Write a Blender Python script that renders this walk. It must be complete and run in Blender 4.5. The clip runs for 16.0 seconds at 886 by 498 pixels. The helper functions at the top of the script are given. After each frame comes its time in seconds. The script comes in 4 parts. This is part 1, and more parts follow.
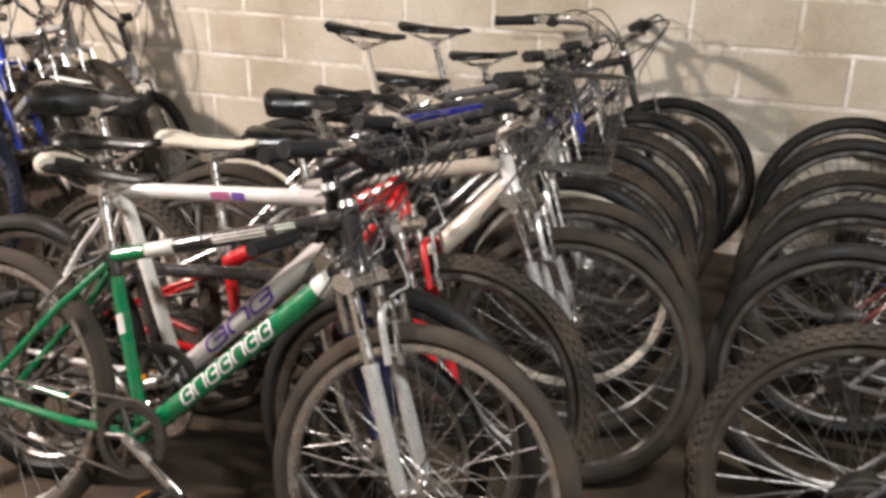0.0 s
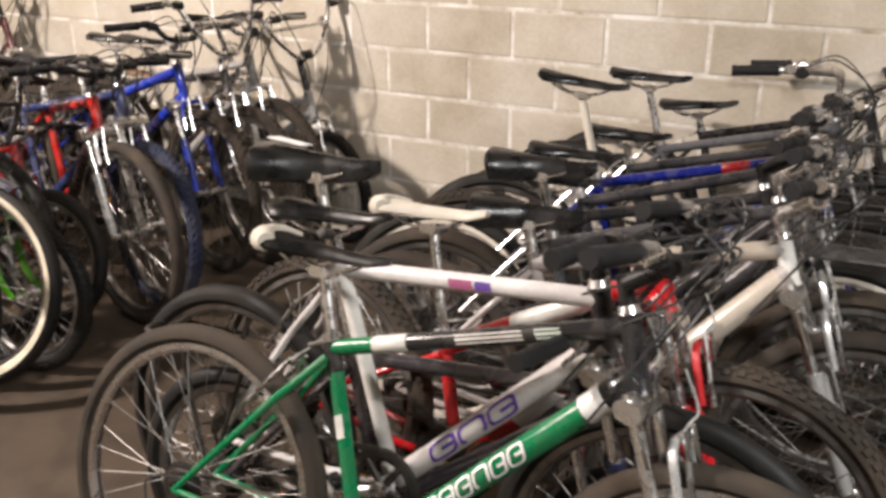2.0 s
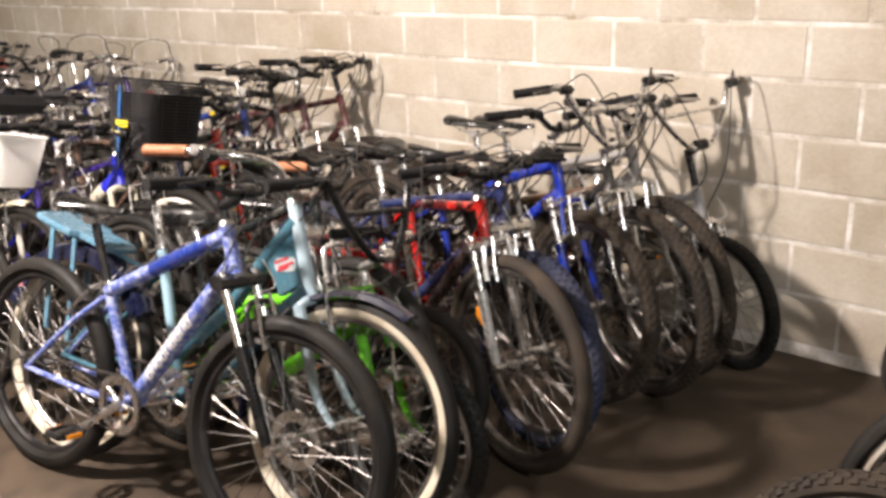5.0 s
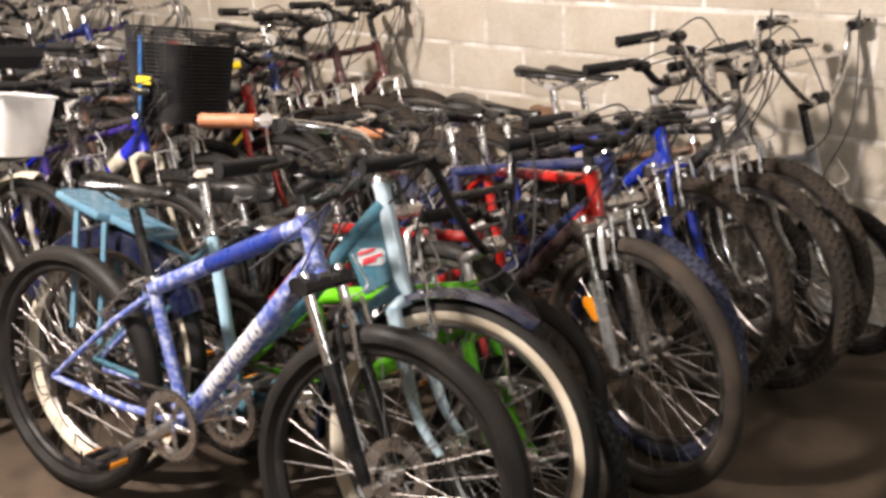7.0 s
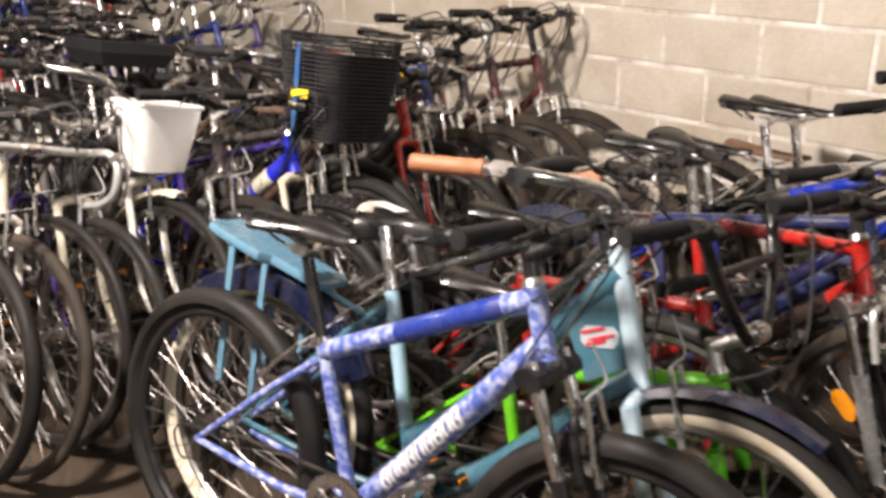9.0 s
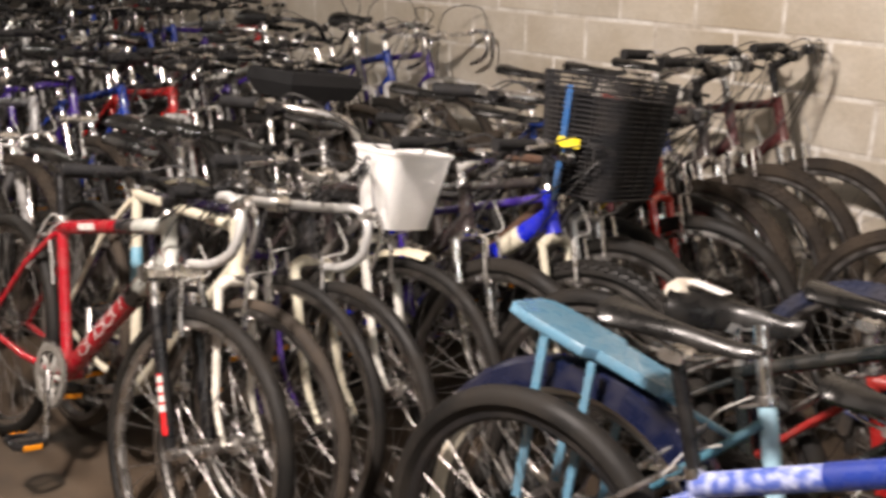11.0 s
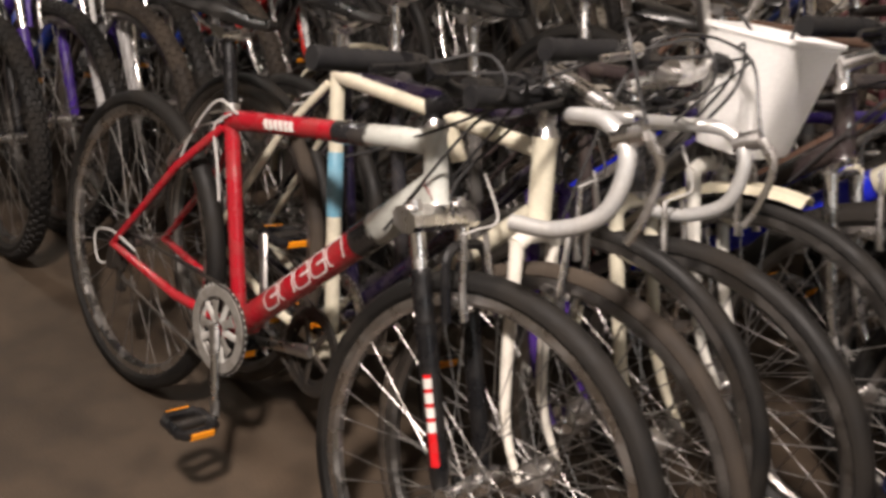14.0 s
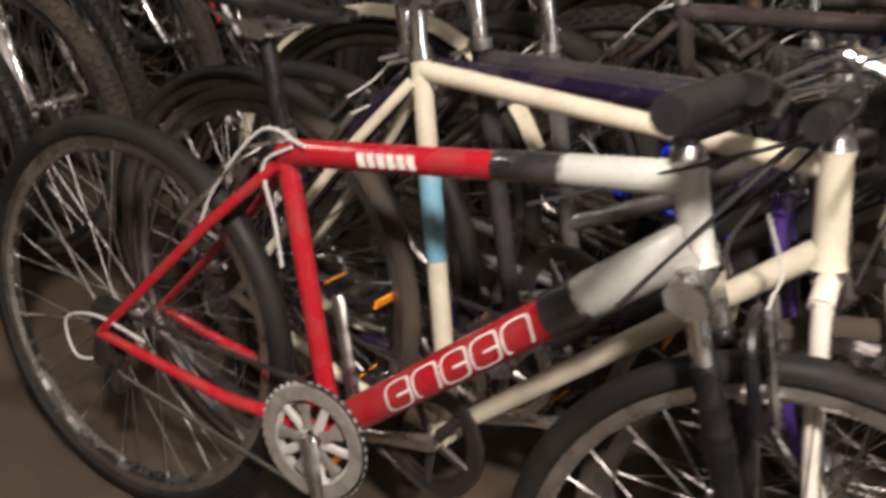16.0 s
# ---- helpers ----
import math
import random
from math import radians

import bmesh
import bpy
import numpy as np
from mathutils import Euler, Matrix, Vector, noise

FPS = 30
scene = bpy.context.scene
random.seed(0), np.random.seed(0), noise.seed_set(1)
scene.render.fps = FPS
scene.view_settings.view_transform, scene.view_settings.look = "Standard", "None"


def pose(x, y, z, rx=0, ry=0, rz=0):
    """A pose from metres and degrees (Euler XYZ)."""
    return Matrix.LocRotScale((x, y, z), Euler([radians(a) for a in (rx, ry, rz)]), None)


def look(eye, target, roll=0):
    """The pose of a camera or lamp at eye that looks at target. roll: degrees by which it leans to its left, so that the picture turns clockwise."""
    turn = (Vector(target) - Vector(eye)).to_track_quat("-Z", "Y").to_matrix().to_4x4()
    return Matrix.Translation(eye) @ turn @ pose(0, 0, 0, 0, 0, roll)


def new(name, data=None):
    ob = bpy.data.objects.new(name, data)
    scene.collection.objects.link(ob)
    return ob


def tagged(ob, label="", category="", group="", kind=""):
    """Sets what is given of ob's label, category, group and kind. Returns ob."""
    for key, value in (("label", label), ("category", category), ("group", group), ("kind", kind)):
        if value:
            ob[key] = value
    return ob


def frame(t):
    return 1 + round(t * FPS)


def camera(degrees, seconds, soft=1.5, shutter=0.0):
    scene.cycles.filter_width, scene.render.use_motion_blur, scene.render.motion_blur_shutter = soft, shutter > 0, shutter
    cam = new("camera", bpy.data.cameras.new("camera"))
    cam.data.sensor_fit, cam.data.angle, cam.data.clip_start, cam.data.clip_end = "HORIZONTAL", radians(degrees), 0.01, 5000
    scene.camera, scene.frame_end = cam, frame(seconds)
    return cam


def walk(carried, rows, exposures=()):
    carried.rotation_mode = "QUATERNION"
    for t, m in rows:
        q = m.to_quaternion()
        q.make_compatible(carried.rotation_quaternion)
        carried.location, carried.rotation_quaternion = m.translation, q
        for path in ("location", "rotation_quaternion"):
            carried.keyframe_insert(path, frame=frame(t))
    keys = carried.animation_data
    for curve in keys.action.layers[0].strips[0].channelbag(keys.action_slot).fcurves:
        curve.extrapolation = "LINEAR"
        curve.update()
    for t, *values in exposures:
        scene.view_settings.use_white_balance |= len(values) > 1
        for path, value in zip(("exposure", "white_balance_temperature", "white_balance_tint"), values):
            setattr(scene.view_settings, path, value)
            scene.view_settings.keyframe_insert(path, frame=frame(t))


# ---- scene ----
cam = camera(51.6, 16.0, soft=3.2, shutter=0.5)
METRES, EYE, TILT, LEAN, TURN = 5.06, 1.49, -22.5, -0.7, 20.35
ROWS = [
    (0.0, 0.0, 0.0, 0.0, 0.0, 0.0, -0.0),
    (0.5, -0.0018, 0.0175, 0.0087, 3.74, 0.53, -1.86),
    (1.0, -0.0117, 0.0375, 0.0147, 9.31, -0.66, -4.87),
    (1.5, -0.0363, 0.0506, 0.0257, 8.97, 1.63, -3.54),
    (2.0, -0.061, 0.061, 0.0289, 7.33, 1.27, -2.51),
    (2.5, -0.0747, 0.0753, 0.0361, 11.04, 1.21, -3.96),
    (3.0, -0.0871, 0.1003, 0.0494, 16.52, 2.74, -5.4),
    (3.5, -0.1103, 0.1183, 0.058, 21.27, 1.93, -6.52),
    (4.0, -0.1513, 0.1328, 0.0657, 21.86, 3.21, -6.48),
    (4.5, -0.1838, 0.1426, 0.0702, 21.52, 3.73, -6.24),
    (7.0, -0.3058, 0.213, 0.0952, 20.07, -0.02, -5.06),
    (7.5, -0.3186, 0.2302, 0.0992, 22.73, -0.76, -6.68),
    (8.0, -0.3364, 0.243, 0.1067, 24.2, -1.13, -7.6),
    (10.5, -0.4941, 0.2876, 0.1259, 26.93, 0.76, -9.82),
    (11.0, -0.5255, 0.2814, 0.123, 29.47, 0.18, -10.29),
    (11.5, -0.5489, 0.2832, 0.121, 31.99, -1.3, -11.85),
    (12.0, -0.5825, 0.3055, 0.1208, 34.07, -4.04, -12.5),
    (12.5, -0.6125, 0.3199, 0.1268, 35.42, -4.29, -13.59),
    (13.0, -0.6494, 0.3291, 0.1251, 34.61, -5.78, -13.34),
    (13.5, -0.6804, 0.3376, 0.1261, 30.8, -7.11, -13.16),
    (14.0, -0.71, 0.3549, 0.1275, 30.98, -9.78, -12.99),
    (14.5, -0.7374, 0.3695, 0.1324, 31.49, -11.61, -14.38),
    (15.0, -0.7739, 0.3808, 0.1383, 26.56, -10.74, -10.45),
    (15.5, -0.8159, 0.3911, 0.1408, 19.86, -10.79, -6.8),
    (16.0, -0.8505, 0.3969, 0.137, 17.19, -13.77, -6.84),
]
walk(cam, [(t, pose(0, 0, EYE, TILT, LEAN, TURN) @ pose(METRES * x, METRES * y, METRES * z, 90 + pitch, roll, yaw)) for t, x, y, z, yaw, pitch, roll in ROWS],
     ((0.0, 0.05), (1.5, -0.02), (3.0, -0.05), (4.5, 0.0), (7.0, -0.18), (10.5, -0.40), (12.0, -0.74), (13.0, -0.80), (14.0, -0.90), (16.0, -0.88)))

# ---- light ----
world = bpy.data.worlds.new("world")
scene.world = world
world.use_nodes = True
world.node_tree.nodes["Background"].inputs[0].default_value = (0.002, 0.0018, 0.0016, 1)
world.node_tree.nodes["Background"].inputs[1].default_value = 1.0
scene.view_settings.exposure = 0.0


def lamp(name, kind, at, aim, power, colour, size):
    data = bpy.data.lights.new(name, kind)
    data.energy, data.color = power, colour
    if kind == "AREA":
        data.shape, data.size, data.size_y = "RECTANGLE", size[0], size[1]
    else:
        data.shadow_soft_size = size
    ob = new(name, data)
    ob.matrix_world = look(at, aim)
    return ob


WARM_LAMP, COOL_LAMP, FAR_FILL = (-4.2, 0.35, 3.0), (1.1, 0.5, 3.15), (-8.6, 0.4, 3.15)
lamp("lamp_light", "POINT", (WARM_LAMP[0], WARM_LAMP[1], WARM_LAMP[2] - 0.14), (-4.2, 0, 0), 1000, (1.0, 0.875, 0.81), 0.13)
lamp("lamp_light", "AREA", (COOL_LAMP[0], COOL_LAMP[1], 3.09), (1.1, 0.51, 0), 165, (1.0, 0.98, 0.96), (1.2, 0.16))
# Added fill light that lifts the far rows; no known fixture there.
lamp("lamp_light", "AREA", (FAR_FILL[0], FAR_FILL[1], 3.09), (-8.6, 0.41, 0), 75, (1.0, 0.93, 0.84), (1.2, 0.16))

# ---- materials ----
MATS = {}


def nodes_of(name):
    m = bpy.data.materials.new(name)
    m.use_nodes = True
    nt = m.node_tree
    return m, nt, nt.nodes["Principled BSDF"]


def surface(name, colour, rough=0.5, metal=0.0, dirt=0.25, dirt_colour=(0.10, 0.075, 0.05), scale=14.0, bump=0.0, bump_scale=180.0, coat=0.0, vary=0.0, spec=0.5):
    """A surface with grime in patches, fine grain, uneven gloss and light relief."""
    key = (name, colour, rough, metal, dirt, scale, bump, coat)
    if key in MATS:
        return MATS[key]
    m, nt, b = nodes_of(name)
    n, l = nt.nodes, nt.links
    tc = n.new("ShaderNodeTexCoord")
    big = n.new("ShaderNodeTexNoise")
    big.inputs["Scale"].default_value, big.inputs["Detail"].default_value = scale, 6
    info = n.new("ShaderNodeObjectInfo")
    shift = n.new("ShaderNodeVectorMath")
    shift.operation = "MULTIPLY_ADD"
    shift.inputs[1].default_value = (1, 1, 1)
    l.new(tc.outputs["Object"], shift.inputs[0])
    comb = n.new("ShaderNodeCombineXYZ")
    mul = n.new("ShaderNodeMath")
    mul.operation = "MULTIPLY"
    mul.inputs[1].default_value = 37.0
    l.new(info.outputs["Random"], mul.inputs[0])
    l.new(mul.outputs[0], comb.inputs[0])
    l.new(comb.outputs[0], shift.inputs[2])
    l.new(shift.outputs[0], big.inputs["Vector"])
    ramp = n.new("ShaderNodeValToRGB")
    ramp.color_ramp.elements[0].position, ramp.color_ramp.elements[1].position = 0.42, 0.68
    l.new(big.outputs[0], ramp.inputs[0])
    fine = n.new("ShaderNodeTexNoise")
    fine.inputs["Scale"].default_value, fine.inputs["Detail"].default_value = bump_scale, 4
    l.new(shift.outputs[0], fine.inputs["Vector"])
    amount = n.new("ShaderNodeMath")
    amount.operation = "MULTIPLY"
    amount.inputs[1].default_value = dirt
    l.new(ramp.outputs[0], amount.inputs[0])
    mix = n.new("ShaderNodeMix")
    mix.data_type = "RGBA"
    l.new(amount.outputs[0], mix.inputs[0])
    mix.inputs[6].default_value, mix.inputs[7].default_value = (*colour, 1), (*dirt_colour, 1)
    hsv = n.new("ShaderNodeHueSaturation")
    vmap = n.new("ShaderNodeMapRange")
    vmap.inputs[3].default_value, vmap.inputs[4].default_value = 0.86 - vary, 1.12 + vary
    if vary:
        l.new(info.outputs["Random"], vmap.inputs[0])
    else:
        l.new(fine.outputs[0], vmap.inputs[0])
    l.new(vmap.outputs[0], hsv.inputs["Value"])
    l.new(mix.outputs[2], hsv.inputs["Color"])
    l.new(hsv.outputs[0], b.inputs["Base Color"])
    rmap = n.new("ShaderNodeMapRange")
    rmap.inputs[3].default_value, rmap.inputs[4].default_value = rough, min(1.0, rough + 0.3)
    l.new(ramp.outputs[0], rmap.inputs[0])
    l.new(rmap.outputs[0], b.inputs["Roughness"])
    b.inputs["Metallic"].default_value = metal
    b.inputs["Specular IOR Level"].default_value = spec
    b.inputs["Coat Weight"].default_value = coat
    if bump:
        bp = n.new("ShaderNodeBump")
        bp.inputs["Strength"].default_value, bp.inputs["Distance"].default_value = bump, 0.002
        l.new(fine.outputs[0], bp.inputs["Height"])
        l.new(bp.outputs[0], b.inputs["Normal"])
    MATS[key] = m
    return m


def paint(r, g=None, b=None, dirt=0.22):
    if g is None:
        return r
    return surface("paint", (r, g, b), 0.20, 0.0, dirt, scale=22, coat=0.6)


RUBBER = surface("tyre_rubber", (0.008, 0.0075, 0.007), 0.55, 0, 0.40, (0.032, 0.025, 0.018), 9, 0.25, 260, spec=0.28)
BROWN_RUBBER = surface("dusty_rubber", (0.030, 0.024, 0.019), 0.72, 0, 0.6, (0.088, 0.068, 0.050), 8, 0.25, 260, spec=0.25)
WHITEWALL = surface("white_rubber", (0.66, 0.60, 0.48), 0.6, 0, 0.4, (0.30, 0.22, 0.13), 12, 0.1)
CHROME = surface("chrome", (0.88, 0.87, 0.86), 0.13, 1.0, 0.2, (0.22, 0.18, 0.13), 30)
SPOKE = surface("spoke_steel", (0.30, 0.29, 0.28), 0.36, 1.0, 0.6, (0.09, 0.07, 0.05), 40)
RIM = surface("dull_rim", (0.30, 0.29, 0.28), 0.30, 1.0, 0.5, (0.08, 0.062, 0.045), 22)
WHITE_BAR = surface("silver_white_bar", (0.62, 0.62, 0.61), 0.30, 0.55, 0.35, (0.28, 0.25, 0.2), 24)
POLISHED = (surface("polished_fork", (0.66, 0.66, 0.65), 0.24, 0.55, 0.3, (0.20, 0.16, 0.12), 26),)
ALLOY = surface("alloy", (0.74, 0.73, 0.72), 0.20, 1.0, 0.4, (0.16, 0.125, 0.09), 26)
DARK_STEEL = surface("dark_steel", (0.10, 0.095, 0.09), 0.42, 0.9, 0.5, (0.09, 0.06, 0.035), 24)
BLACK_PLASTIC = surface("black_plastic", (0.007, 0.007, 0.008), 0.27, 0, 0.2, (0.035, 0.029, 0.022), 24, 0.10, 300)
GRIP_RUBBER = surface("grip_rubber", (0.010, 0.010, 0.011), 0.6, 0, 0.25, (0.03, 0.026, 0.021), 28, 0.4, 320, spec=0.3)
BROWN_GRIP = surface("tan_grip", (0.34, 0.135, 0.06), 0.55, 0, 0.3, (0.2, 0.1, 0.05), 28, 0.3, 320)
SADDLE_BLACK = surface("saddle_vinyl", (0.007, 0.007, 0.007), 0.24, 0, 0.25, (0.032, 0.026, 0.02), 18, 0.14, 240)
SADDLE_WHITE = surface("white_vinyl", (0.60, 0.55, 0.47), 0.45, 0, 0.35, (0.30, 0.24, 0.17), 18, 0.1, 240)
SADDLE_BROWN = surface("brown_vinyl", (0.16, 0.085, 0.045), 0.42, 0, 0.35, (0.09, 0.06, 0.04), 18, 0.15, 240)
LABEL_WHITE = surface("paper_label", (0.80, 0.79, 0.77), 0.6, 0, 0.15, (0.4, 0.36, 0.3), 30)
CABLE = surface("cable_housing", (0.025, 0.025, 0.026), 0.45, 0, 0.1)
GREY_CABLE = surface("grey_cable", (0.50, 0.49, 0.47), 0.4, 0, 0.2)
AMBER = surface("amber_reflector", (0.85, 0.30, 0.01), 0.22, 0, 0.08, coat=0.6)
RED_REFLECTOR = surface("red_reflector", (0.55, 0.02, 0.02), 0.22, 0, 0.08, coat=0.6)
CLEAR_REFLECTOR = surface("white_reflector", (0.80, 0.80, 0.78), 0.18, 0, 0.08, coat=0.6)
BASKET_WHITE = surface("white_basket_plastic", (0.90, 0.89, 0.86), 0.45, 0, 0.06, (0.55, 0.48, 0.38), 10, 0.1, 200)
skin = BASKET_WHITE.node_tree.nodes["Principled BSDF"]
skin.inputs["Subsurface Weight"].default_value, skin.inputs["Subsurface Scale"].default_value = 0.8, 0.05
skin.inputs["Subsurface Radius"].default_value = (1.0, 1.0, 1.0)
WIRE_BLACK = surface("black_wire", (0.018, 0.018, 0.02), 0.45, 0.2, 0.15)
SCRATCHED = surface("scratched_blue_paint", (0.075, 0.115, 0.40), 0.30, 0.0, 0.92, (0.46, 0.50, 0.66), 58, coat=0.35)
CLOTH_BLACK = surface("black_cloth", (0.007, 0.007, 0.008), 0.85, 0, 0.2, (0.02, 0.019, 0.018), 10, 0.5, 300)


def floor_material():
    m, nt, b = nodes_of("concrete_floor")
    n, l = nt.nodes, nt.links
    tc = n.new("ShaderNodeTexCoord")
    big = n.new("ShaderNodeTexNoise")
    big.inputs["Scale"].default_value, big.inputs["Detail"].default_value, big.inputs["Roughness"].default_value = 1.3, 8, 0.62
    mid = n.new("ShaderNodeTexNoise")
    mid.inputs["Scale"].default_value, mid.inputs["Detail"].default_value = 9, 8
    fine = n.new("ShaderNodeTexNoise")
    fine.inputs["Scale"].default_value, fine.inputs["Detail"].default_value = 160, 4
    for t in (big, mid, fine):
        l.new(tc.outputs["Object"], t.inputs["Vector"])
    r1 = n.new("ShaderNodeValToRGB")
    e = r1.color_ramp.elements
    e[0].position, e[0].color, e[1].position, e[1].color = 0.33, (0.034, 0.0235, 0.0145, 1), 0.68, (0.082, 0.057, 0.036, 1)
    l.new(big.outputs[0], r1.inputs[0])
    r2 = n.new("ShaderNodeValToRGB")
    e = r2.color_ramp.elements
    e[0].position, e[0].color, e[1].position, e[1].color = 0.36, (0.42, 0.40, 0.38, 1), 0.56, (1, 1, 1, 1)
    l.new(mid.outputs[0], r2.inputs[0])
    mul = n.new("ShaderNodeMix")
    mul.data_type, mul.blend_type = "RGBA", "MULTIPLY"
    mul.inputs[0].default_value = 0.55
    l.new(r1.outputs[0], mul.inputs[6])
    l.new(r2.outputs[0], mul.inputs[7])
    l.new(mul.outputs[2], b.inputs["Base Color"])
    rm = n.new("ShaderNodeMapRange")
    rm.inputs[3].default_value, rm.inputs[4].default_value = 0.5, 0.85
    l.new(mid.outputs[0], rm.inputs[0])
    l.new(rm.outputs[0], b.inputs["Roughness"])
    bp = n.new("ShaderNodeBump")
    bp.inputs["Strength"].default_value, bp.inputs["Distance"].default_value = 0.35, 0.003
    l.new(fine.outputs[0], bp.inputs["Height"])
    l.new(bp.outputs[0], b.inputs["Normal"])
    return m


def block_material(name, light, dark, bump, scale=2.2):
    """Painted concrete block: pores, patchy paint and stains, a tone of its own for each block."""
    m, nt, b = nodes_of(name)
    n, l = nt.nodes, nt.links
    geo = n.new("ShaderNodeNewGeometry")
    info = n.new("ShaderNodeObjectInfo")
    big = n.new("ShaderNodeTexNoise")
    big.inputs["Scale"].default_value, big.inputs["Detail"].default_value, big.inputs["Roughness"].default_value = scale, 8, 0.65
    fine = n.new("ShaderNodeTexNoise")
    fine.inputs["Scale"].default_value, fine.inputs["Detail"].default_value = 70, 6
    for t in (big, fine):
        l.new(geo.outputs["Position"], t.inputs["Vector"])
    r1 = n.new("ShaderNodeValToRGB")
    e = r1.color_ramp.elements
    e[0].position, e[0].color, e[1].position, e[1].color = 0.34, (*dark, 1), 0.60, (*light, 1)
    l.new(big.outputs[0], r1.inputs[0])
    hsv = n.new("ShaderNodeHueSaturation")
    add = n.new("ShaderNodeMath")
    add.operation = "MULTIPLY_ADD"
    add.inputs[1].default_value, add.inputs[2].default_value = 0.12, 0.78
    l.new(info.outputs["Random"], add.inputs[0])
    add2 = n.new("ShaderNodeMath")
    add2.operation = "MULTIPLY_ADD"
    add2.inputs[1].default_value = 0.30
    l.new(fine.outputs[0], add2.inputs[0])
    l.new(add.outputs[0], add2.inputs[2])
    l.new(add2.outputs[0], hsv.inputs["Value"])
    l.new(r1.outputs[0], hsv.inputs["Color"])
    l.new(hsv.outputs[0], b.inputs["Base Color"])
    b.inputs["Roughness"].default_value = 0.72
    bp = n.new("ShaderNodeBump")
    bp.inputs["Strength"].default_value, bp.inputs["Distance"].default_value = bump, 0.004
    l.new(fine.outputs[0], bp.inputs["Height"])
    l.new(bp.outputs[0], b.inputs["Normal"])
    return m


FLOOR = floor_material()
BLOCK = block_material("painted_block", (0.57, 0.52, 0.44), (0.43, 0.37, 0.28), 0.45)
MORTAR = block_material("pale_mortar", (0.84, 0.81, 0.76), (0.36, 0.30, 0.22), 0.9, 4.5)
# Cream chosen for the unseen south wall so it reflects in tubes and chrome.
PALE_BOUNCE = surface("pale_bounce_wall", (0.33, 0.30, 0.25), 0.8, 0, 0.4, (0.26, 0.22, 0.17), 1.2, 0.3, 60)
PLASTER = surface("old_plaster", (0.10, 0.092, 0.08), 0.85, 0, 0.4, (0.2, 0.16, 0.12), 1.4, 0.3, 60)


# ---- mesh building ----
class Shape:
    """Collects vertices and faces of one mesh."""

    def __init__(self):
        self.v, self.f = [], []

    def rings(self, loops, close=False, cap=True):
        base, n = len(self.v), len(loops[0])
        for lp in loops:
            self.v.extend(tuple(p) for p in lp)
        k = len(loops)
        for i in range(k if close else k - 1):
            a, b = base + i * n, base + ((i + 1) % k) * n
            for j in range(n):
                q = (j + 1) % n
                self.f.append((a + j, a + q, b + q, b + j))
        if cap and not close:
            self.f.append(tuple(base + j for j in reversed(range(n))))
            self.f.append(tuple(base + (k - 1) * n + j for j in range(n)))
        return self

    def path(self, pts, r, n=10, close=False, flat=1.0):
        """A tube along points; r is one radius or one for each point."""
        pts = [Vector(p) for p in pts]
        rs = r if isinstance(r, (list, tuple)) else [r] * len(pts)
        loops, side = [], None
        for i, p in enumerate(pts):
            if close:
                d = pts[(i + 1) % len(pts)] - pts[i - 1]
            else:
                d = pts[min(i + 1, len(pts) - 1)] - pts[max(i - 1, 0)]
            d.normalize()
            if side is None:
                side = d.cross(Vector((0, 1, 0)))
                if side.length < 0.2:
                    side = d.cross(Vector((0, 0, 1)))
            side = (side - d * side.dot(d)).normalized()
            up = d.cross(side)
            loops.append([p + (side * math.cos(2 * math.pi * j / n) + up * (flat * math.sin(2 * math.pi * j / n))) * rs[i] for j in range(n)])
        return self.rings(loops, close)

    def tube(self, a, b, r, r2=None, n=12):
        return self.path([a, b], [r, r if r2 is None else r2], n)

    def revolve(self, profile, n, centre=(0, 0, 0), closed=True):
        """Turns a profile of (radius, y) round the y axis."""
        c = Vector(centre)
        loops = []
        for i in range(n):
            a = 2 * math.pi * i / n
            loops.append([c + Vector((r * math.cos(a), y, r * math.sin(a))) for r, y in profile])
        if closed:
            return self.rings(loops, True)
        base, k = len(self.v), len(profile)
        for lp in loops:
            self.v.extend(tuple(p) for p in lp)
        for i in range(n):
            a, b = base + i * k, base + ((i + 1) % n) * k
            for j in range(k - 1):
                self.f.append((a + j, a + j + 1, b + j + 1, b + j))
        return self

    def disc(self, r, y0, y1, n=24, centre=(0, 0, 0), hole=0.004):
        return self.revolve([(hole, y0), (r, y0), (r, y1), (hole, y1)], n, centre)

    def box(self, c, s, m=None, bevel=0.0):
        """A box; with a bevel its long edges are cut."""
        x, y, z = s[0] / 2, s[1] / 2, s[2] / 2
        m = m or Matrix.Identity(3)
        if bevel:
            b = min(bevel, x * 0.9, z * 0.9)
            prof = [(-x + b, -z), (x - b, -z), (x, -z + b), (x, z - b), (x - b, z), (-x + b, z), (-x, z - b), (-x, -z + b)]
        else:
            prof = [(-x, -z), (x, -z), (x, z), (-x, z)]
        loops = [[Vector(c) + m @ Vector((px, yy, pz)) for px, pz in prof] for yy in (-y, y)]
        return self.rings(loops)

    def mesh(self, name, smooth=True):
        me = bpy.data.meshes.new(name)
        me.from_pydata(self.v, [], self.f)
        bm = bmesh.new()
        bm.from_mesh(me)
        bmesh.ops.recalc_face_normals(bm, faces=bm.faces[:])
        bm.to_mesh(me)
        bm.free()
        if smooth:
            me.shade_smooth()
            me.set_sharp_from_angle(angle=radians(38))
        me.update()
        return me


